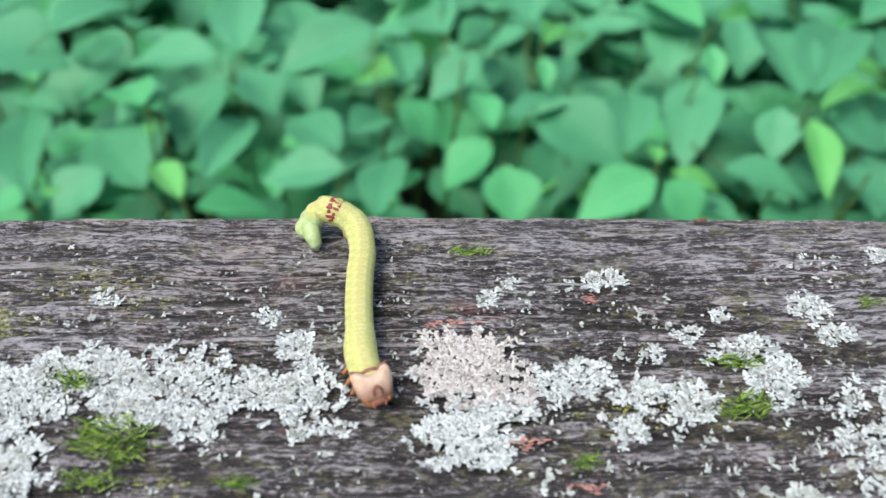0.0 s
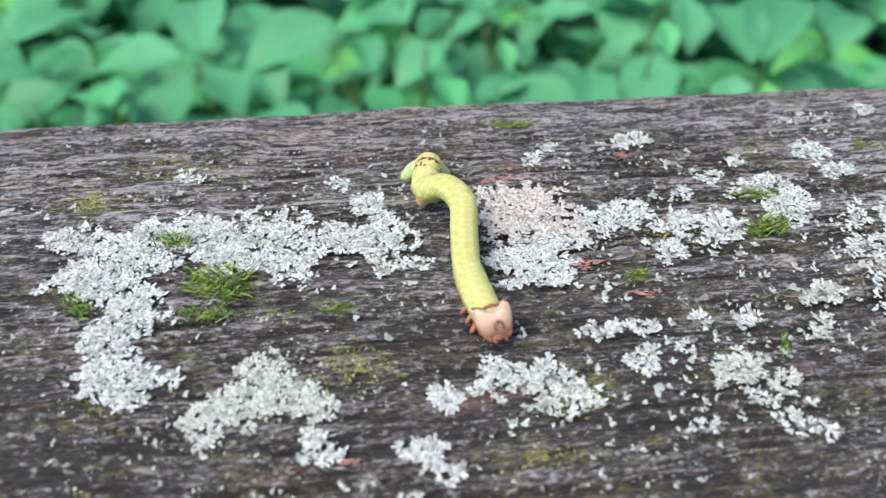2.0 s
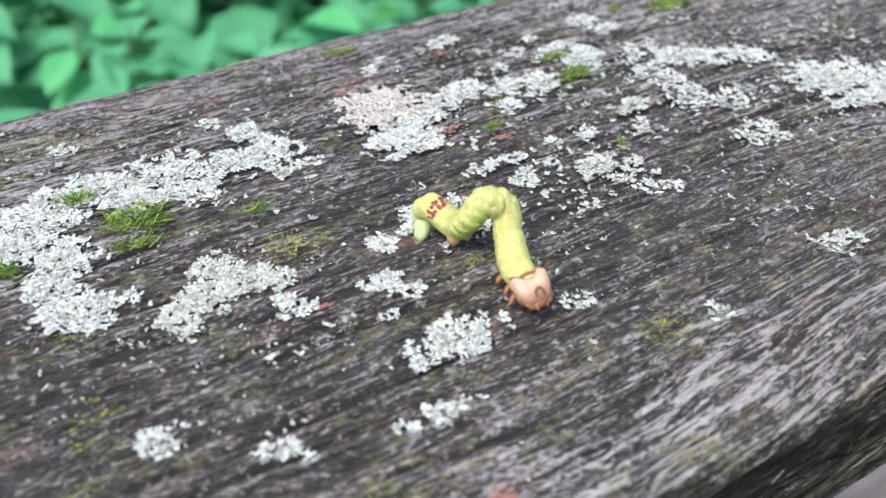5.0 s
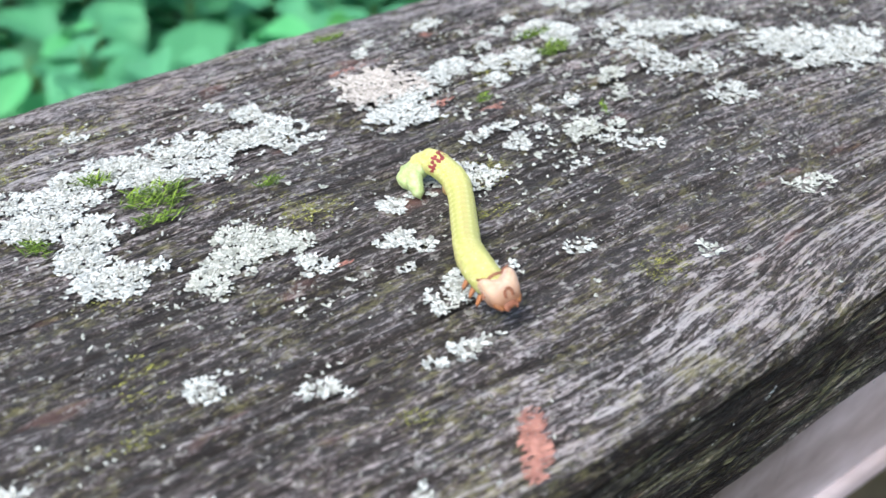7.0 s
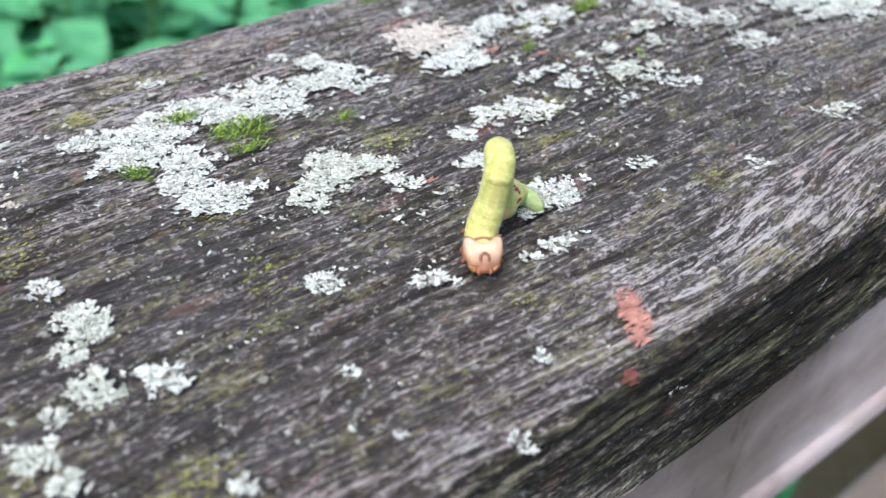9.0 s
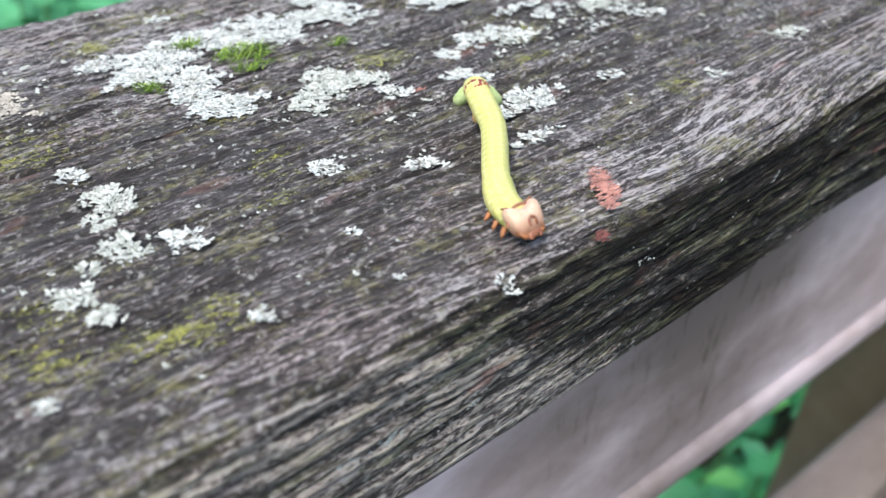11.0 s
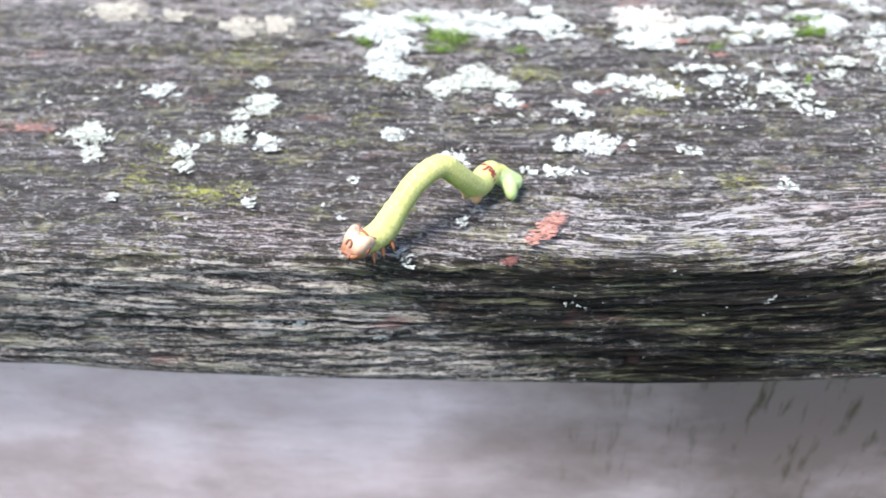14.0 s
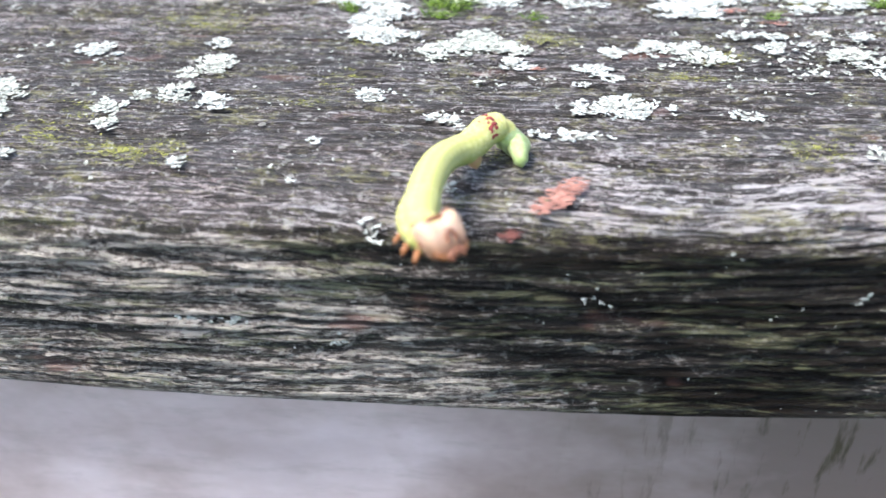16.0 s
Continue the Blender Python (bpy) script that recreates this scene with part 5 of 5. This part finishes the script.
def posture(t, *points):
    """The caterpillar's spine at t seconds: nine points from tail to head, in mm from the rail's top."""
    POSTURES.append((t, [Vector(p) / 1000 + Vector((0, 0, TOP)) for p in points]))


def spine(points, n=160):
    """Smooth curve through the points, as many small steps with their running length."""
    ps = [points[0] * 2 - points[1]] + points + [points[-1] * 2 - points[-2]]
    out = []
    for i in range(1, len(ps) - 2):
        a, b, c, d = ps[i - 1:i + 3]
        for k in range(n // 8):
            f = k / (n // 8)
            out.append(0.5 * ((2 * b) + (c - a) * f + (2 * a - 5 * b + 4 * c - d) * f * f + (3 * b - a - 3 * c + d) * f ** 3))
    out.append(ps[-2])
    run = [0.0]
    for p, q in zip(out, out[1:]):
        run.append(run[-1] + (q - p).length)
    return out, run


def along(curve, u):
    out, run = curve
    s = u * run[-1]
    for i in range(len(run) - 1):
        if run[i + 1] >= s:
            f = (s - run[i]) / max(1e-9, run[i + 1] - run[i])
            return out[i].lerp(out[i + 1], f)
    return out[-1]


def motions():
    posture(0.0, (-24.0, 106.1, 1.9), (-20.4, 106.8, 5.7), (-15.2, 104.5, 4.6), (-13.5, 99.0, 3.6), (-13.7, 93.0, 3.0), (-13.7, 86.9, 2.7), (-13.3, 80.9, 2.8), (-12.7, 74.9, 3.0), (-10.6, 69.3, 2.6))
    posture(0.5, (-21.3, 106.3, 1.7), (-17.0, 106.7, 4.8), (-13.1, 102.6, 3.5), (-12.7, 96.7, 3.0), (-13.4, 90.8, 3.5), (-13.4, 84.8, 3.8), (-13.4, 78.8, 3.8), (-11.8, 73.1, 3.7), (-9.0, 67.8, 3.2))
    posture(0.6, (-20.0, 103.6, 1.8), (-16.4, 103.3, 4.8), (-13.1, 99.0, 3.8), (-12.8, 94.1, 4.2), (-13.3, 88.8, 5.5), (-13.2, 83.1, 5.7), (-13.2, 78.0, 4.7), (-11.7, 73.0, 3.8), (-9.1, 67.8, 3.1))
    posture(0.8, (-13.0, 88.5, 1.8), (-13.4, 84.6, 5.3), (-13.6, 79.5, 5.4), (-13.5, 79.6, 11.4), (-13.3, 78.0, 17.4), (-13.0, 74.2, 16.6), (-12.8, 74.2, 10.4), (-12.0, 72.8, 4.6), (-9.7, 67.8, 2.7))
    posture(1.0, (-13.0, 88.5, 1.8), (-12.8, 84.0, 4.9), (-13.0, 78.9, 5.0), (-12.9, 79.0, 11.0), (-12.7, 77.4, 17.0), (-12.4, 73.6, 16.2), (-12.2, 73.6, 10.0), (-11.4, 72.2, 4.2), (-9.7, 67.8, 2.7))
    posture(1.5, (-14.4, 88.2, 1.8), (-13.4, 84.0, 4.9), (-12.6, 78.9, 5.0), (-11.6, 78.6, 11.0), (-10.9, 76.6, 16.2), (-10.6, 72.8, 15.2), (-10.9, 72.6, 9.4), (-10.4, 70.6, 4.0), (-8.9, 65.7, 2.7))
    posture(1.7, (-13.3, 88.0, 1.5), (-12.8, 83.9, 5.1), (-13.0, 78.5, 5.0), (-10.7, 76.0, 9.4), (-9.2, 72.1, 10.9), (-9.2, 67.1, 9.4), (-9.4, 63.7, 5.7), (-8.4, 59.6, 3.5), (-6.8, 54.2, 2.8))
    posture(2.0, (-12.5, 87.9, 1.3), (-12.4, 83.8, 5.2), (-13.3, 78.2, 5.0), (-10.2, 74.3, 8.3), (-8.0, 69.1, 9.1), (-8.3, 63.4, 7.3), (-8.4, 57.8, 5.0), (-7.0, 52.3, 3.1), (-5.4, 46.6, 2.9))
    posture(2.5, (-12.1, 86.2, 1.6), (-12.7, 82.0, 5.5), (-12.8, 76.2, 5.3), (-9.3, 71.6, 6.7), (-6.3, 66.6, 7.3), (-6.1, 60.7, 6.0), (-6.6, 55.0, 4.1), (-5.5, 49.3, 2.9), (-2.2, 44.2, 2.7))
    posture(3.0, (-14.3, 60.7, 2.0), (-10.0, 60.9, 4.5), (-8.2, 55.7, 4.0), (-8.4, 53.6, 9.2), (-6.2, 54.1, 14.7), (-3.1, 50.5, 14.9), (-4.1, 49.0, 9.4), (-4.5, 47.4, 3.9), (-0.7, 43.2, 2.7))
    posture(3.5, (-13.6, 61.6, 1.6), (-10.7, 59.2, 4.9), (-8.7, 54.1, 4.3), (-6.2, 54.1, 9.3), (-4.2, 55.2, 14.7), (-2.6, 50.5, 14.1), (-3.5, 47.8, 8.8), (-3.2, 44.9, 3.9), (0.4, 40.5, 2.7))
    posture(4.0, (-13.9, 60.4, 1.8), (-10.8, 57.7, 5.2), (-8.2, 52.5, 5.4), (-4.2, 48.9, 8.0), (-0.9, 44.1, 9.0), (-0.4, 38.4, 7.3), (-0.4, 32.8, 5.0), (0.1, 27.0, 3.1), (2.3, 21.5, 2.6))
    posture(4.5, (-10.7, 54.4, 1.2), (-8.3, 52.4, 4.9), (-6.7, 46.8, 5.1), (-2.9, 43.1, 7.9), (0.5, 39.1, 10.3), (0.9, 33.5, 8.7), (-0.8, 28.7, 5.6), (-0.5, 23.3, 3.3), (1.3, 17.6, 2.7))
    posture(4.7, (-5.5, 41.3, 0.9), (-5.5, 39.5, 5.4), (-3.8, 34.0, 5.1), (-2.9, 31.0, 9.9), (0.6, 31.1, 14.5), (5.4, 31.2, 12.0), (4.8, 29.3, 6.6), (3.1, 24.8, 3.3), (3.2, 18.9, 2.7))
    posture(5.6, (-8.7, 39.3, 2.0), (-4.7, 38.2, 4.9), (-2.8, 32.8, 3.7), (-4.8, 27.3, 3.5), (-7.8, 22.1, 4.2), (-10.8, 17.0, 5.2), (-13.7, 11.9, 6.3), (-15.4, 6.2, 6.9), (-15.4, 0.3, 6.2))
    posture(6.8, (-7.6, 40.4, 2.0), (-4.7, 37.0, 5.2), (-3.5, 31.5, 4.2), (-7.7, 27.4, 4.1), (-12.8, 24.3, 4.7), (-18.0, 21.3, 5.4), (-23.2, 18.4, 6.1), (-28.9, 16.6, 6.8), (-34.8, 17.4, 6.5))
    posture(7.0, (-8.7, 39.3, 2.0), (-4.7, 38.2, 4.9), (-2.8, 32.8, 3.7), (-4.8, 27.3, 3.5), (-7.8, 22.1, 4.2), (-10.8, 17.0, 5.2), (-13.7, 11.9, 6.3), (-15.4, 6.2, 6.9), (-15.4, 0.3, 6.2))
    posture(7.5, (-7.5, 39.7, 2.4), (-5.3, 36.0, 5.5), (-5.1, 30.2, 4.6), (-8.9, 25.4, 4.7), (-13.7, 21.6, 4.4), (-18.7, 18.3, 3.1), (-23.6, 14.7, 2.7), (-28.3, 11.0, 2.7), (-33.4, 7.7, 2.5))
    posture(8.0, (-8.5, 38.2, 3.1), (-6.7, 34.2, 6.5), (-7.0, 28.6, 5.0), (-11.0, 24.1, 4.1), (-15.7, 20.2, 4.2), (-20.4, 16.4, 3.6), (-25.2, 12.7, 3.3), (-29.9, 8.9, 3.1), (-34.4, 4.9, 2.4))
    posture(8.5, (-15.1, 13.9, 1.8), (-20.7, 11.4, 4.6), (-25.0, 9.3, 4.6), (-27.2, 8.2, 11.0), (-28.2, 7.2, 17.2), (-31.0, 5.4, 16.4), (-32.2, 5.4, 9.9), (-34.2, 5.0, 4.2), (-37.0, 0.9, 2.6))
    posture(9.0, (-20.2, 11.6, 1.8), (-24.3, 9.8, 4.6), (-27.8, 8.2, 4.6), (-28.8, 7.6, 10.4), (-29.2, 7.8, 15.9), (-31.4, 4.8, 15.6), (-32.6, 4.8, 9.9), (-34.6, 4.6, 4.2), (-37.4, 0.5, 2.6))
    posture(9.5, (-22.7, 14.9, 1.7), (-26.0, 11.6, 5.0), (-29.6, 8.2, 5.0), (-30.0, 6.6, 10.8), (-31.2, 4.6, 16.3), (-34.9, 0.6, 17.6), (-38.3, -3.8, 14.8), (-41.3, -7.2, 10.6), (-42.3, -10.2, 5.6))
    posture(10.0, (-22.5, 14.9, 1.6), (-25.7, 11.8, 5.3), (-30.0, 8.0, 5.3), (-31.1, 2.8, 8.0), (-34.0, -2.4, 8.1), (-37.7, -6.8, 6.6), (-41.4, -11.1, 4.6), (-43.5, -16.4, 2.9), (-42.9, -22.4, 2.7))
    posture(10.2, (-22.8, 15.8, 1.9), (-26.1, 12.2, 5.1), (-28.2, 6.7, 4.1), (-30.9, 1.5, 3.5), (-34.6, -3.3, 3.4), (-38.5, -7.9, 3.6), (-42.1, -12.6, 3.7), (-45.1, -17.8, 3.3), (-45.8, -23.7, 2.7))
    posture(11.3, (-22.7, 15.6, 1.9), (-26.1, 12.1, 5.1), (-28.6, 7.0, 4.3), (-31.0, 1.7, 4.4), (-34.5, -3.1, 4.4), (-38.3, -7.6, 4.2), (-42.0, -12.3, 3.9), (-44.8, -17.5, 3.2), (-45.2, -23.4, 2.7))
    posture(12.3, (-34.9, -4.4, 1.8), (-37.7, -8.4, 4.6), (-40.6, -12.6, 4.6), (-41.2, -13.2, 10.4), (-42.6, -13.4, 15.9), (-46.2, -14.6, 15.0), (-47.4, -15.2, 9.2), (-48.2, -16.4, 4.0), (-51.4, -19.6, 2.8))
    posture(12.5, (-33.1, -7.9, 1.7), (-38.4, -8.7, 3.2), (-40.5, -13.6, 4.8), (-40.8, -15.6, 10.2), (-43.3, -16.0, 15.5), (-48.2, -18.1, 14.4), (-50.0, -19.1, 8.9), (-52.4, -20.4, 3.7), (-57.9, -22.2, 2.8))
    posture(13.0, (-32.3, -8.5, 1.9), (-36.7, -7.8, 4.6), (-39.9, -12.5, 4.2), (-41.4, -14.9, 9.1), (-45.0, -16.2, 13.5), (-49.5, -19.4, 11.7), (-52.6, -22.3, 7.4), (-55.9, -25.4, 3.6), (-60.9, -28.5, 2.7))
    posture(13.5, (-32.3, -7.7, 2.0), (-37.2, -8.0, 4.0), (-39.5, -13.2, 4.2), (-41.2, -15.9, 9.0), (-45.3, -17.5, 12.9), (-49.9, -20.7, 11.2), (-53.4, -23.6, 7.3), (-57.1, -26.4, 3.6), (-62.7, -28.1, 2.7))
    posture(14.0, (-32.2, -7.5, 1.8), (-36.7, -7.9, 4.3), (-39.6, -12.8, 4.3), (-42.6, -15.8, 8.4), (-46.5, -17.8, 12.4), (-50.9, -21.4, 11.1), (-54.3, -24.3, 7.2), (-57.6, -27.6, 3.5), (-61.9, -31.5, 2.8))
    posture(14.5, (-32.7, -7.7, 1.7), (-36.4, -8.6, 5.0), (-39.2, -13.5, 4.3), (-41.7, -16.6, 8.6), (-45.8, -18.9, 12.1), (-50.1, -22.6, 10.7), (-53.1, -26.3, 7.0), (-55.5, -30.5, 3.6), (-58.7, -35.4, 2.7))
    posture(15.0, (-32.6, -7.8, 1.6), (-36.3, -8.5, 4.8), (-39.6, -13.1, 4.6), (-42.5, -16.7, 8.4), (-44.6, -20.5, 12.5), (-46.9, -25.8, 13.7), (-48.6, -31.4, 12.3), (-50.1, -36.5, 9.6), (-50.4, -41.3, 6.0))
    posture(15.3, (-32.7, -8.4, 1.6), (-36.5, -9.0, 4.9), (-39.1, -14.0, 4.3), (-39.3, -18.8, 7.7), (-41.3, -23.2, 11.2), (-43.8, -27.7, 14.1), (-45.6, -33.4, 13.5), (-46.7, -39.0, 11.7), (-47.6, -44.8, 10.8))
    posture(15.5, (-32.4, -9.5, 1.9), (-36.3, -7.9, 4.5), (-39.3, -12.6, 4.4), (-40.9, -17.3, 7.7), (-42.8, -22.7, 9.3), (-43.8, -28.6, 9.0), (-44.1, -34.6, 8.4), (-43.3, -40.2, 8.1), (-39.6, -44.2, 8.6))
    posture(15.6, (-32.4, -8.6, 1.7), (-36.4, -9.0, 5.0), (-39.4, -13.2, 4.4), (-39.0, -18.7, 8.7), (-38.6, -24.1, 11.5), (-38.2, -29.6, 12.7), (-37.8, -35.1, 12.4), (-37.4, -40.5, 10.5), (-37.0, -46.0, 7.0))
    posture(15.7, (-32.4, -8.6, 1.7), (-36.4, -9.0, 5.0), (-39.4, -13.2, 4.4), (-40.5, -18.7, 6.5), (-41.6, -24.1, 7.4), (-42.7, -29.6, 6.9), (-43.8, -35.1, 5.2), (-44.9, -40.5, 2.3), (-46.0, -46.0, -2.0))
    posture(15.8, (-34.5, -8.6, 1.6), (-37.6, -11.3, 5.1), (-42.2, -15.0, 4.2), (-45.6, -19.9, 4.4), (-47.9, -25.3, 5.5), (-49.5, -30.9, 6.8), (-51.1, -36.7, 7.4), (-52.9, -42.4, 6.8), (-55.5, -47.2, 4.3))
    posture(15.9, (-32.4, -8.6, 1.7), (-36.4, -9.0, 5.0), (-39.4, -13.2, 4.4), (-40.5, -18.7, 8.1), (-41.6, -24.1, 10.4), (-42.7, -29.6, 11.2), (-43.8, -35.1, 10.6), (-44.9, -40.5, 8.5), (-46.0, -46.0, 5.0))
    posture(16.0, (-32.3, -7.8, 1.6), (-36.1, -9.2, 5.2), (-39.6, -13.9, 4.3), (-42.2, -19.1, 5.6), (-43.5, -24.8, 6.8), (-44.0, -30.8, 7.6), (-44.0, -36.7, 8.1), (-43.7, -42.6, 8.3), (-40.1, -46.7, 8.5))
    middle = []
    tracks = [[] for _ in SEGMENTS]
    for t, pts in POSTURES:
        curve = spine(pts)
        centre = sum(pts, Vector()) / len(pts)
        origin = Vector((centre.x, centre.y, TOP))
        middle.append((t, pose(*origin)))
        # carry the back's direction along the spine from the feet
        us = [u for u, _ in SEGMENTS]
        tangents = [(along(curve, min(1, u + 0.03)) - along(curve, max(0, u - 0.03))).normalized() for u in us]
        ups = [None] * len(us)
        k0 = 6
        up = Vector((0, 0, 1))
        ups[k0] = (up - tangents[k0] * up.dot(tangents[k0])).normalized()
        for order in (range(k0 + 1, len(us)), range(k0 - 1, -1, -1)):
            prev = k0
            for k in order:
                turn = tangents[prev].rotation_difference(tangents[k])
                ups[k] = (turn @ ups[prev]).normalized()
                prev = k
        # the thoracic end keeps its legs down; the twist is spread over the middle
        k1 = 23
        fore = {k1: (up - tangents[k1] * up.dot(tangents[k1])).normalized()}
        for order in (range(k1 + 1, len(us)), range(k1 - 1, k0, -1)):
            prev = k1
            for k in order:
                fore[k] = (tangents[prev].rotation_difference(tangents[k]) @ fore[prev]).normalized()
                prev = k
        for k, f in fore.items():
            w = max(0.0, min(1.0, (k - 8) / 10))
            blend = ups[k].lerp(f, w)
            if blend.length > 0.05:
                ups[k] = (blend - tangents[k] * blend.dot(tangents[k])).normalized()
        for k, (u, ob) in enumerate(SEGMENTS):
            y, z = tangents[k], ups[k]
            place = along(curve, u)
            if k == len(us) - 1:
                # the face looks ahead and tips upwards
                flat = Vector((y.x, y.y, 0)).normalized()
                y = (flat + Vector((0, 0, 0.80 + 0.5 * max(-0.3, min(0.3, y.z))))).normalized()
                z = Vector((0, 0, 1))
                place = place + Vector((0, 0, 0.0006)) + flat * 0.0004
            x = y.cross(z).normalized()
            z = x.cross(y)
            m = Matrix((x, y, z)).transposed().to_4x4()
            m.translation = place - origin
            tracks[k].append((t, m))
    walk(WORM, middle)
    for (u, ob), rows in zip(SEGMENTS, tracks):
        walk(ob, rows)


motions()
